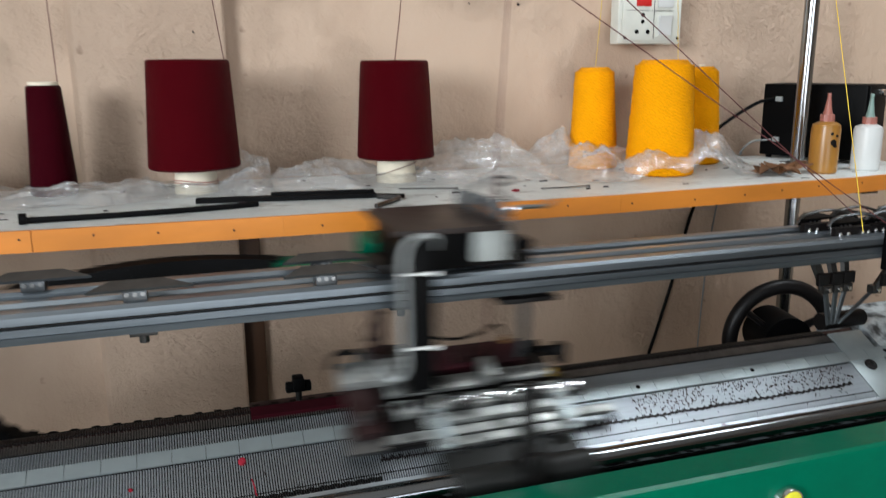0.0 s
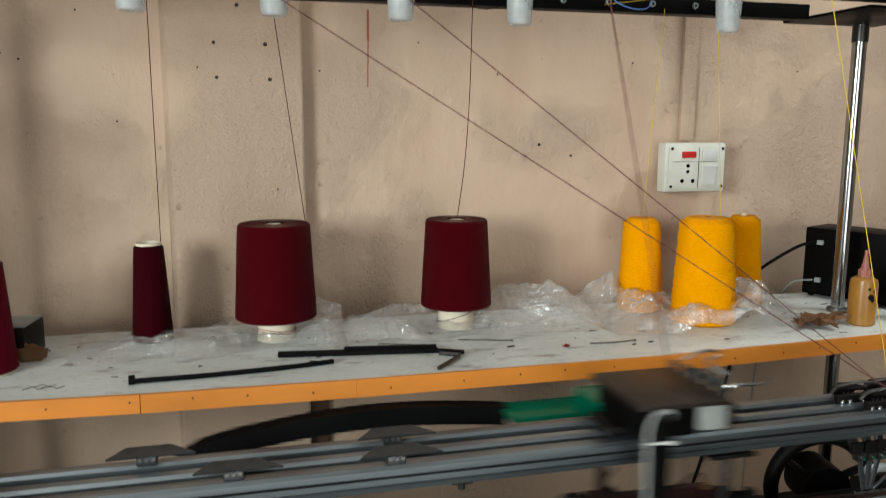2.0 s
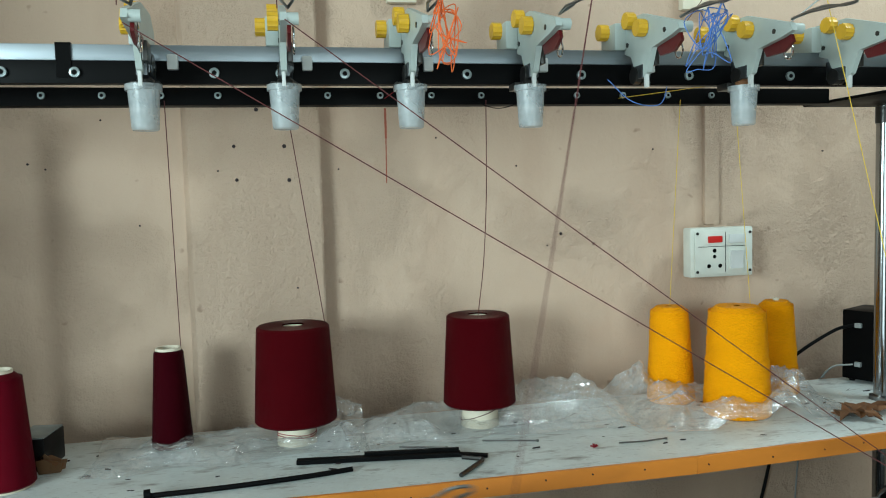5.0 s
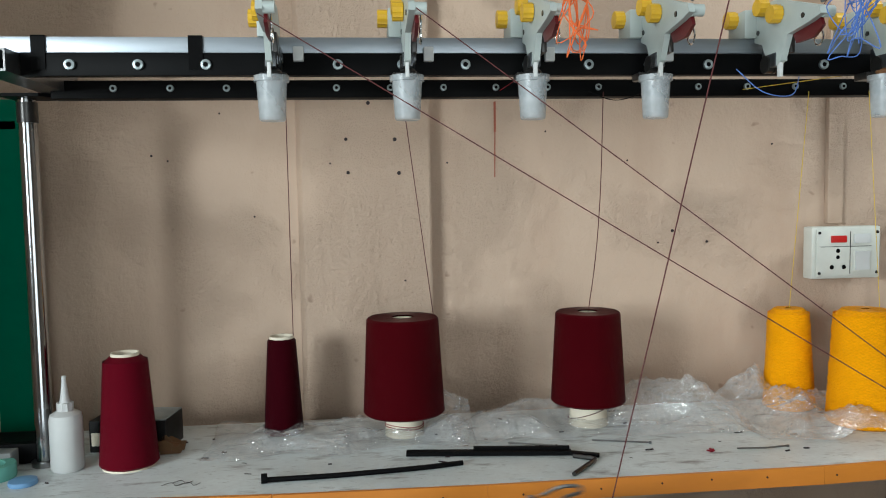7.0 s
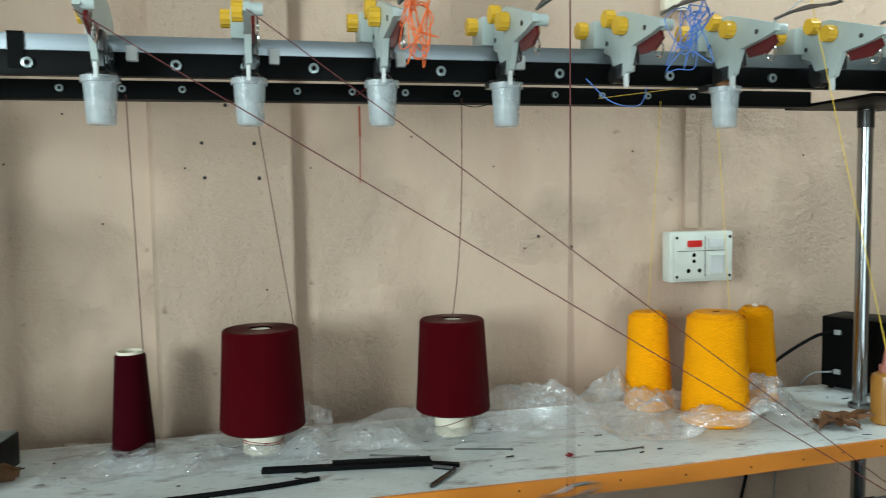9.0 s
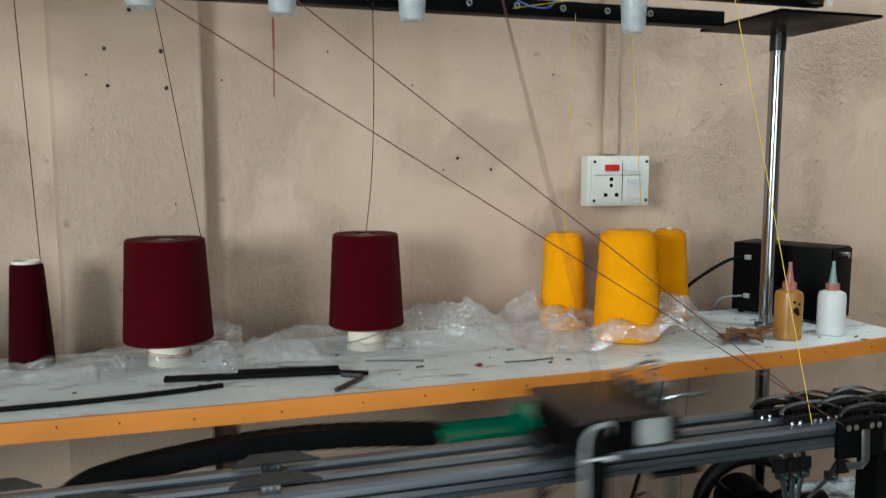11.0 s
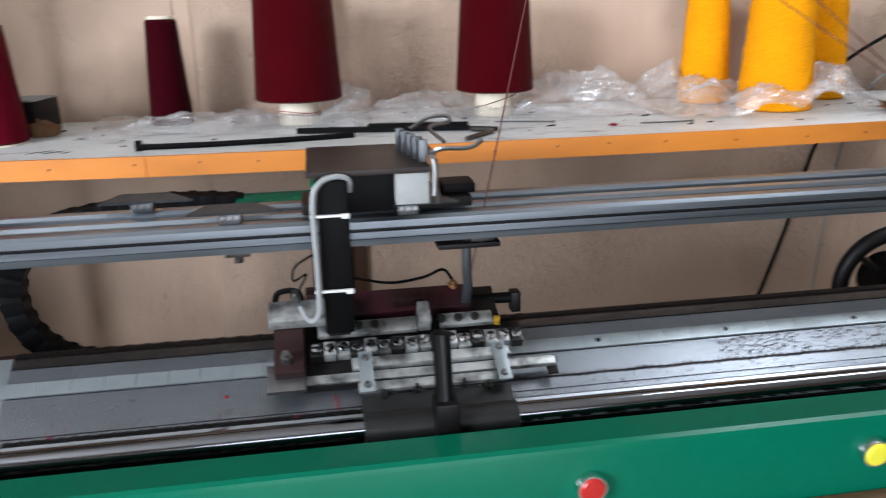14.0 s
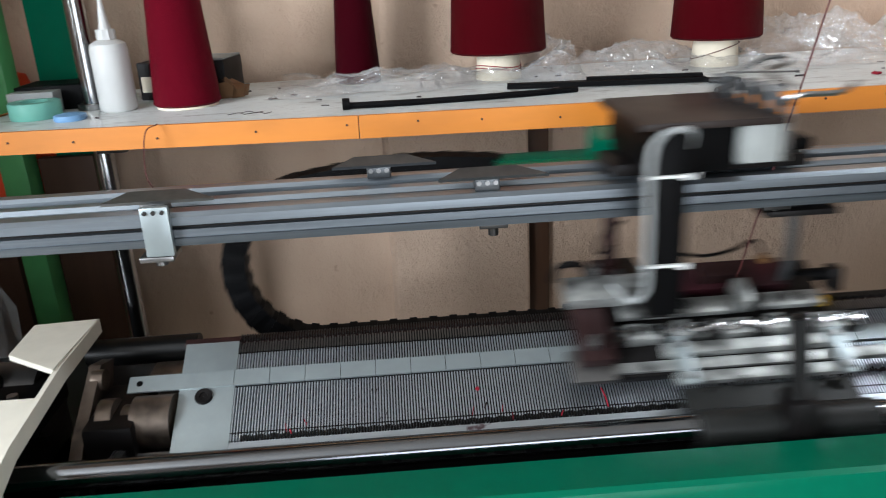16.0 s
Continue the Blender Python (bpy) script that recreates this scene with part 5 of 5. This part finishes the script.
end_l = thing("end_cover", "cream painted machine end cover with a sloping flange", "machine cover")
part("top_plate", Mesh().prism([(-0.566, 0.930), (-0.5005, 0.935), (-0.5035, 0.821), (-0.562, 0.860)], 0.930, 0.936, "z"), CREAM, end_l)
part("flange", Mesh().prism([(0.936, 0.9355), (0.83, 0.9345), (0.715, 0.921), (0.685, 0.913), (0.662, 0.898), (0.655, 0.860), (0.665, 0.860), (0.690, 0.893), (0.720, 0.904), (0.83, 0.917), (0.936, 0.920)], -0.5045, -0.4995, "x"), CREAM, end_l)
part("front_cover", Mesh().prism([(0.785, 0.9265), (0.715, 0.9185), (0.685, 0.911), (0.662, 0.896), (0.655, 0.860), (0.660, 0.860), (0.667, 0.893), (0.687, 0.906), (0.717, 0.9135), (0.785, 0.9215)], -0.80, -0.505, "x"), CREAM, end_l, "", 25)
part("motor_cover", Mesh().rod((-0.72, 0.885, 0.872), (-0.545, 0.885, 0.872), 0.040, n=24).soft_box((-0.72, 0.84, 0.79), (-0.56, 0.95, 0.85), 0.006), DARKSTEEL, end_l)
part("gear_block", Mesh().soft_box((-0.478, 0.79, 0.80), (-0.43, 0.88, 0.885), 0.006), GREASE, end_l)
part("bearing", Mesh().rod((-0.437, 0.825, 0.868), (-0.399, 0.825, 0.868), 0.027, n=24).rod((-0.448, 0.825, 0.868), (-0.437, 0.825, 0.868), 0.020, n=20), RUSTY, end_l, "oily brown steel bearing")
part("collar", Mesh().rod((-0.470, 0.826, 0.872), (-0.455, 0.826, 0.872), 0.023, n=20), RUSTY, end_l)
part("drive_box", Mesh().soft_box((-0.74, 0.812, 0.862), (-0.533, 0.905, 0.902), 0.006), BLACK, end_l, "black drive housing")
part("drive_bolt", Mesh().lathe([(0.0002, 0.017), (0.006, 0.016), (0.011, 0.010), (0.014, 0.0)], (-0.588, 0.862, 0.902), 18), GLOSSBLACK, end_l)
for sx, sy in ((-0.625, 0.845), (-0.60, 0.884), (-0.552, 0.830)):
    part("screw", Mesh().rod((sx, sy, 0.902), (sx, sy, 0.907), 0.005, n=10), STEEL, end_l)
part("bracket_arm", Mesh().prism([(0.905, 0.902), (0.872, 0.912), (0.80, 0.868), (0.765, 0.838), (0.770, 0.815), (0.800, 0.835), (0.890, 0.880)], -0.492, -0.480, "x"), RUSTY, end_l, "oily brown bracket arm")
part("bracket_foot", Mesh().soft_box((-0.492, 0.752, 0.818), (-0.462, 0.785, 0.852), 0.004), DARKSTEEL, end_l)
part("nut", Mesh().rod((-0.477, 0.752, 0.846), (-0.477, 0.744, 0.846), 0.007, n=6), STEEL, end_l)
part("cover_screw", Mesh().rod((-0.488, 0.866, 0.898), (-0.476, 0.866, 0.898), 0.011, n=14), RUSTY, end_l)
part("rod_bracket", Mesh().soft_box((-0.440, 0.885, 0.868), (-0.396, 0.915, 0.890), 0.003), RUSTY, end_l)
part("lever", Mesh().soft_box((-0.448, 0.762, 0.842), (-0.436, 0.785, 0.866), 0.002), STEEL, end_l)
part("pin", Mesh().rod((-0.435, 0.795, 0.851), (-0.40, 0.795, 0.851), 0.0022, n=8), STEEL, end_l)
part("pan", Mesh().box((-0.82, 0.70, 0.70), (-0.403, 0.95, 0.78)), GREASE, end_l)

knob = thing("clamp_knob", "black clamp knob on a dark plate behind the bed", "knob")
part("plate", Mesh().soft_box((0.04, 1.04, 0.83), (0.19, 1.09, 0.845), 0.002), MAROONGREASE, knob)
part("stem", Mesh().rod((0.108, 1.068, 0.80), (0.108, 1.068, 0.865), 0.0045, n=10), DARKSTEEL, knob)
part("head", Mesh().soft_box((0.090, 1.062, 0.862), (0.126, 1.075, 0.876), 0.003).soft_box((0.100, 1.058, 0.865), (0.116, 1.079, 0.884), 0.003), BLACK, knob)

# ---- the carriage that runs to and fro ----
car = thing("knitting_carriage", "oily steel knitting carriage with a black cable arm", "carriage")


def C(name, mesh, mat, label="", parent=None):
    return part(name, mesh, mat, parent or car, label)


C("lid", Mesh().soft_box((-0.022, 0.798, 1.134), (0.108, 0.945, 1.1405), 0.001), BROWNLID, "brown bakelite lid")
C("top_box", Mesh().soft_box((-0.012, 0.812, 1.091), (0.070, 0.94, 1.134), 0.002), BLACK)
C("side_block", Mesh().soft_box((0.071, 0.803, 1.099), (0.107, 0.835, 1.1335), 0.0015), PALEBLOCK, "pale metal block")
C("slide", Mesh().soft_box((-0.03, 0.860, 1.0785), (0.165, 0.925, 1.0905), 0.002), GREASE)
C("bumper", Mesh().soft_box((0.132, 0.872, 1.0905), (0.172, 0.912, 1.1035), 0.004), RUBBER, "black rubber bumper")
for i in range(5):
    C("comb_plate", Mesh().soft_box((0.098 - 0.004 * i, 0.815 + i * 0.021, 1.141), (0.108 - 0.004 * i, 0.818 + i * 0.021, 1.166), 0.001), CARRIERSTEEL)
C("comb_bar", Mesh().rod((0.112, 0.81, 1.150), (0.112, 0.91, 1.150), 0.004, n=8), DARKSTEEL)
C("guide_wire", Mesh().tube(curve_points([(0.113, 0.812, 1.105), (0.114, 0.812, 1.135), (0.112, 0.812, 1.150), (0.122, 0.806, 1.157), (0.150, 0.80, 1.158), (0.165, 0.802, 1.165)], 5), 0.0032, 6, 0.7), STEEL, "bent guide wire")
C("guide_wire", Mesh().tube(curve_points([(0.100, 0.90, 1.165), (0.120, 0.89, 1.178), (0.140, 0.885, 1.180), (0.142, 0.88, 1.174), (0.118, 0.87, 1.170), (0.130, 0.84, 1.158)], 5), 0.0024, 6), STEEL, "bent guide wire")
C("guide_rod", Mesh().rod((0.118, 0.818, 1.095), (0.116, 0.816, 1.145), 0.0025, n=6), STEEL)
C("arm", Mesh().soft_box((-0.012, 0.7905, 0.962), (0.020, 0.7985, 1.132), 0.002), BLACK, "upright black arm")
C("arm_bend", Mesh().soft_box((-0.012, 0.7985, 1.120), (0.020, 0.822, 1.1325), 0.002), BLACK)
cable = C("cable", Mesh().tube(curve_points([(0.022, 0.80, 1.118), (0.021, 0.794, 1.132), (0.008, 0.790, 1.1365), (-0.008, 0.788, 1.131), (-0.0165, 0.786, 1.112), (-0.0165, 0.785, 1.05), (-0.0165, 0.785, 1.000), (-0.018, 0.787, 0.988), (-0.023, 0.791, 0.979), (-0.030, 0.80, 0.977), (-0.038, 0.82, 0.984)], 6), 0.0030, 8), GREYCABLE, "grey cable tied to the arm")
for z in (1.096, 1.013):
    C("cable_tie", Mesh().soft_box((-0.0205, 0.7845, z - 0.0013), (0.021, 0.7890, z + 0.0013), 0.0006).soft_box((0.012, 0.781, z - 0.0026), (0.020, 0.786, z + 0.0026), 0.0008), WHITEPL, "white cable tie")
C("chain_plate", Mesh().soft_box((-0.12, 1.005, 1.050), (0.03, 1.075, 1.058), 0.001).box((-0.02, 0.93, 1.0955), (0.03, 1.00, 1.100)).box((-0.02, 0.997, 1.054), (0.03, 1.005, 1.100)), GREEN, "green chain plate")
C("feeder_strip", Mesh().tube([(0.159, 0.868, 1.035), (0.159, 0.868, 1.0), (0.161, 0.872, 0.975), (0.159, 0.880, 0.945)], 0.0060, 6, 0.3), CARRIERSTEEL, "hanging steel yarn strip")
C("feeder_shoe", Mesh().soft_box((0.123, 0.855, 1.028), (0.198, 0.885, 1.0345), 0.002), GREASE)
# lower works, lying along the slope of the bed


def S(name, lo, hi, mat, label="", r=0.0015):
    return C(name, Mesh().soft_box(lo, hi, r, BED), mat, label)


S("cam_plate", (-0.045, -0.085, 0.010), (0.20, 0.045, 0.020), GREASE)
S("top_bracket", (-0.077, -0.018, 0.045), (0.01, 0.012, 0.060), OILY, "worn bracket")
S("top_bracket", (-0.02, 0.004, 0.018), (0.165, 0.040, 0.034), CRIMSONGREASE, "lint-stained bracket")
S("top_bracket", (0.070, 0.010, 0.034), (0.108, 0.026, 0.048), MAROONGREASE)
S("side_arm", (-0.072, -0.078, 0.032), (-0.038, 0.0, 0.0445), MAROONGREASE, "lint-stained side arm")
S("side_foot", (-0.081, -0.094, 0.026), (-0.038, -0.058, 0.0325), STEEL)
S("adjust_bar", (-0.022, -0.028, 0.032), (0.095, -0.008, 0.039), OILY)
S("adjust_bar", (0.122, -0.026, 0.032), (0.187, -0.008, 0.039), OILY)
S("adjust_bar", (0.096, -0.030, 0.036), (0.110, 0.0, 0.056), OILY)
for i in range(16):
    x = -0.025 + i * 0.0158
    v = -0.042 + 0.0015 * math.sin(i * 3.3)
    blk = C("screw_block", Mesh().soft_box((x - 0.0070, v - 0.010, 0.021), (x + 0.0070, v + 0.009, 0.034 + 0.002 * math.sin(i * 2.1)), 0.0012, BED), OILY if i % 3 else DARKSTEEL)
    ctr = bed(x, v - 0.001, 0.036)
    sc = C("screw", Mesh().lathe([(0.0002, 0.0025), (0.0054, 0.002), (0.0062, 0.0)], ctr, 12, Matrix.Rotation(SLOPE, 4, "X")), CHROME, "", blk)
    C("slot", Mesh().box((-0.0048, -0.0009, 0.0018), (0.0048, 0.0009, 0.0032), Matrix.Translation(ctr) @ Matrix.Rotation(SLOPE, 4, "X") @ Matrix.Rotation(i * 1.3, 4, "Z")), GREASE, "", blk)
S("guide_bar", (0.015, -0.068, 0.020), (0.200, -0.055, 0.030), OILY)
S("guide_bar", (-0.04, -0.082, 0.016), (0.254, -0.070, 0.023), OILY, "long oil-stained slide bar")
S("guide_bar_end", (0.243, -0.092, 0.014), (0.256, -0.071, 0.0175), GREASE)
S("guide_bar", (0.02, -0.099, 0.020), (0.192, -0.087, 0.027), OILY)
for x in (0.030, 0.187):
    tab = S("tie_plate", (x - 0.008, -0.105, 0.031), (x + 0.008, -0.050, 0.0345), PLATE)
    for v in (-0.060, -0.096):
        C("screw", Mesh().lathe([(0.0002, 0.003), (0.0035, 0.0025), (0.0045, 0.0)], bed(x, v, 0.0345), 12, Matrix.Rotation(SLOPE, 4, "X")), STEEL, "", tab)
S("apron", (0.022, -0.172, 0.012), (0.195, -0.101, 0.019), IRONDARK, "dark steel apron plate")
for x, v in ((0.048, -0.104), (0.085, -0.100), (0.14, -0.098), (0.168, -0.104)):
    C("bolt", Mesh().rod(bed(x, v, 0.019), bed(x, v, 0.026), 0.0042, n=6).rod(bed(x, v, 0.026), bed(x, v, 0.032), 0.0022, n=8), DARKSTEEL)
for x, v in ((0.075, -0.142), (0.152, -0.138)):
    C("bolt", Mesh().lathe([(0.0002, 0.002), (0.003, 0.0018), (0.004, 0.0)], bed(x, v, 0.019), 12, Matrix.Rotation(SLOPE, 4, "X")), STEEL)
C("rod_bearing", Mesh().rod((0.022, 0.742, 0.868), (0.190, 0.742, 0.868), 0.0175, n=28), IRONDARK, "dark bearing round the guide rod")
S("hinge", (0.062, -0.170, 0.019), (0.098, -0.150, 0.028), IRONDARK)
S("hinge", (0.122, -0.165, 0.019), (0.175, -0.148, 0.026), IRONDARK)
C("clamp_block", Mesh().soft_box((0.096, 0.712, 0.850), (0.122, 0.745, 0.905), 0.003), GREASE)
hp, ht = Vector((0.108, 0.728, 0.900)), Vector((0.107, 0.742, 0.974))
C("handle", Mesh().rod(hp, ht, 0.0095, 0.0105, 20).rod(ht, ht + Vector((0, 0.0008, 0.003)), 0.0105, 0.006, 20), GLOSSBLACK, "black cylindrical handle")
C("handle_stem", Mesh().rod((0.108, 0.725, 0.88), hp, 0.004, n=10), STEEL)
C("side_handle", Mesh().rod((0.165, 0.905, 0.944), (0.226, 0.902, 0.944), 0.0070, n=14), BLACK)
C("side_bracket", Mesh().soft_box((0.221, 0.893, 0.926), (0.234, 0.912, 0.953), 0.003), GREASE)
C("cap", Mesh().rod((0.192, 0.866, 0.930), (0.199, 0.864, 0.930), 0.006, n=12), YELLOWPL, "small yellow cap")
C("spring_post", Mesh().rod((0.148, 0.905, 0.935), (0.148, 0.903, 0.972), 0.004, n=10).rod((0.148, 0.904, 0.957), (0.148, 0.904, 0.968), 0.0065, n=10), BRASS)
C("spring_post", Mesh().rod((0.068, 0.905, 0.93), (0.068, 0.905, 0.958), 0.004, n=10), GREASE)
C("signal_wire", Mesh().tube(curve_points([(0.012, 0.81, 1.022), (0.035, 0.84, 1.004), (0.070, 0.87, 0.987), (0.110, 0.893, 0.983), (0.135, 0.902, 0.988), (0.147, 0.904, 0.974)], 6), 0.0019, 6), RUBBER, "thin black wire")
C("signal_wire", Mesh().tube(curve_points([(-0.018, 0.86, 1.034), (-0.042, 0.85, 1.022), (-0.045, 0.85, 1.005), (-0.030, 0.85, 1.012), (-0.040, 0.86, 0.99), (-0.050, 0.87, 0.965)], 6), 0.0013, 6), RUBBER, "thin black wire")
C("rear_bracket", Mesh().soft_box((-0.035, 0.90, 0.925), (-0.005, 0.93, 0.968), 0.003).soft_box((-0.024, 0.905, 0.968), (-0.010, 0.915, 1.035), 0.003), MAROONGREASE)
C("rear_loop", Mesh().tube(curve_points([(-0.075, 0.93, 0.945), (-0.068, 0.925, 0.964), (-0.045, 0.92, 0.966), (-0.038, 0.915, 0.948)], 5), 0.004, 6), GREASE)
for x, v, w, h in ((-0.058, -0.062, 0.0445, 0.016), (-0.045, 0.012, 0.062, 0.014), (-0.02, 0.012, 0.045, 0.018), (-0.006, -0.012, 0.03, 0.016)):
    C("bolt", Mesh().rod(bed(x, v, w), bed(x, v, w + h * 0.6), 0.0062, n=6).rod(bed(x, v, w + h * 0.6), bed(x, v, w + h), 0.004, n=10), STEEL)
for x in (0.026, 0.045, 0.125, 0.145, 0.165):
    C("bolt", Mesh().rod(bed(x, -0.017, 0.039), bed(x, -0.017, 0.0425), 0.0052, n=12).rod(bed(x, -0.017, 0.0425), bed(x, -0.017, 0.0435), 0.0028, n=8), DARKSTEEL)
C("rear_carriage", Mesh().soft_box((-0.03, 0.925, 0.915), (0.19, 0.975, 0.936), 0.004), CRIMSONGREASE)
C("bridge", Mesh().soft_box((-0.01, 0.80, 0.955), (0.016, 0.935, 0.966), 0.002), GREASE)

# ---- cable chain ----
chain = thing("cable_chain", "black plastic cable chain looping behind the rails", "cable chain")
LINKS, LINK = 44, 0.026
link_mesh = Mesh().soft_box((-0.0150, -0.014, -0.0145), (0.0150, 0.014, 0.0145), 0.0022).box((-0.005, -0.0155, -0.0150), (0.005, 0.0155, 0.0150))
links = []
first = part("link", link_mesh, RUBBER, chain)
for i in range(LINKS):
    ob = first if i == 0 else new("link", first.data)
    ob.parent = chain
    links.append(ob)


# ---- yarns ----
def strand(pts, mat, label, r=0.0008, sag=0.0):
    if sag:
        a0, b0 = Vector(pts[0]), Vector(pts[-1])
        pts = [a0.lerp(b0, i / 14) - Vector((0, 0, sag * 4 * (i / 14) * (1 - i / 14))) for i in range(15)]
    return single("yarn_strand", Mesh().tube(pts, r, 5), mat, label, "yarn", "yarn strands")


TAUT = "taut burgundy yarn running from the feeders to the rail end"
strand([(-0.186, 0.905, 1.747), (0.870, 0.800, 1.095)], THREAD_M, TAUT, 0.0007)
strand([(-0.008, 0.850, 1.742), (0.880, 0.880, 1.102)], THREAD_M, TAUT, 0.0007)
strand([(0.719, 0.910, 1.802), (0.846, 0.828, 1.088)], THREAD_Y, "taut yellow yarn coming down to a yarn finger", 0.0006)
RISE = "burgundy yarn rising from a cone to the stand"
strand([(-0.200, 1.392, 1.288), (-0.187, 1.238, 1.700)], THREAD_M, RISE)
strand([(0.052, 1.372, 1.321), (-0.004, 1.238, 1.700)], THREAD_M, RISE)
strand(curve_points([(0.335, 1.36, 1.318), (0.340, 1.33, 1.42), (0.337, 1.29, 1.54), (0.326, 1.238, 1.70)], 6), THREAD_M, "slack burgundy yarn rising from a cone to the stand")
strand([(0.748, 1.405, 1.300), (0.682, 1.238, 1.70)], THREAD_Y, "yellow yarn rising from a cone to the stand", 0.0006)
strand([(0.862, 1.30, 1.312), (0.79, 1.238, 1.70)], THREAD_Y, "yellow yarn rising from a cone to the stand", 0.0006)
strand(curve_points([(0.30, 1.235, 1.70), (0.34, 1.225, 1.685), (0.37, 1.19, 1.69), (0.39, 1.10, 1.70)], 6), RUBBER, "thin dark yarn looping below the stand")
strand(curve_points([(0.47, 1.07, 1.71), (0.50, 1.05, 1.675), (0.55, 1.06, 1.672), (0.585, 1.10, 1.71)], 6), THREAD_B, "slack dark blue yarn looping below the stand")
strand([(0.565, 1.238, 1.703), (0.70, 1.12, 1.712)], THREAD_Y, "pale yarn crossing between the rails", 0.0006)
strand([(0.155, 1.238, 1.703), (0.20, 1.08, 1.73)], LINT_R, "red yarn crossing between the rails", 0.0007)
strand(curve_points([(-0.452, 1.10, T + 0.003), (-0.462, 1.078, T - 0.004), (-0.468, 1.074, 1.06), (-0.458, 1.07, 1.03), (-0.462, 1.05, 0.98)], 6), THREAD_M, "burgundy yarn hanging over the shelf edge")
strand([(0.719, 0.910, 1.805), (0.73, 0.93, 2.4)], THREAD_Y, "yellow yarn running up from the eyelet", 0.0006)
strand([(-0.19, 0.90, 1.765), (-0.20, 0.98, 2.4)], THREAD_M, "burgundy yarn running up from a feeder", 0.0007)
strand([(-0.015, 0.90, 1.765), (-0.02, 0.98, 2.4)], THREAD_M, "burgundy yarn running up from a feeder", 0.0007)
strand([(0.59, 1.10, 1.77), (0.75, 1.15, 1.95)], THREAD_M, "burgundy yarn running up from a feeder", 0.0006)
fed = single("fed_yarn", Mesh().rod((0, 0, 0), (0, 0, -0.95), 0.0009, n=6), THREAD_M, "taut burgundy yarn feeding the moving carriage", "yarn")


# ---- movement ----
PERIOD, TURN_T, LOW, TRAVEL, EASE = 1.7914, 1.533, 0.012, 0.822, 0.18


def carriage_x(t):
    u = ((t - TURN_T) / PERIOD) % 1 * 2
    u = 2 - u if u > 1 else u
    half = PERIOD / 2
    s, speed = u * half, TRAVEL / (half - EASE)
    if s < EASE:
        return LOW + 0.5 * speed / EASE * s * s
    if s > half - EASE:
        return LOW + TRAVEL - 0.5 * speed / EASE * (half - s) ** 2
    return LOW + speed * (s - EASE / 2)


LOOP_R = 0.103


def chain_pose(s, xc):
    """The pose of the link s metres along the chain from the carriage."""
    start = xc - 0.115
    centre = 0.5 * xc - 0.410 + LOOP_R
    top = start - centre
    low, high = 0.832, 0.832 + 2 * LOOP_R
    if s < top:
        u = s / top
        lift = 0.022 * math.sin(math.pi * min(1, u * 0.95)) * min(1, top / 0.5)
        slope = 0.022 * math.pi * 0.95 * math.cos(math.pi * min(1, u * 0.95)) / top * min(1, top / 0.5)
        z0 = 1.046 + (high - 1.046) * u
        return pose(start - s, 1.06, z0 + lift, 0, math.degrees(math.atan(slope - (1.046 - high) / top)), 0)
    q = s - top
    if q < math.pi * LOOP_R:
        a0 = q / LOOP_R
        return pose(centre - LOOP_R * math.sin(a0), 1.06, low + LOOP_R + LOOP_R * math.cos(a0), 0, -math.degrees(a0), 0)
    q -= math.pi * LOOP_R
    return pose(centre + q, 1.06, low, 0, -180, 0)


SLACK = 0.05


def fed_x(t):
    """The yarn's lower end: it waits at each turn until the carriage takes it along."""
    rising = ((t - TURN_T) / PERIOD) % 1 < 0.5
    if rising:
        return max(LOW, carriage_x(t) - SLACK) + 0.159
    return min(LOW + TRAVEL - SLACK, carriage_x(t)) + 0.159


def motions():
    times = [i / 10 for i in range(161)]
    walk(car, [(t, pose(carriage_x(t), 0, 0)) for t in times])
    for i, ob in enumerate(links):
        walk(ob, [(t, chain_pose(0.013 + i * LINK, carriage_x(t))) for t in times])
    walk(fed, [(t, look((0.334, 0.802, 1.766), (fed_x(t), 0.878, 0.955))) for t in times])


motions()
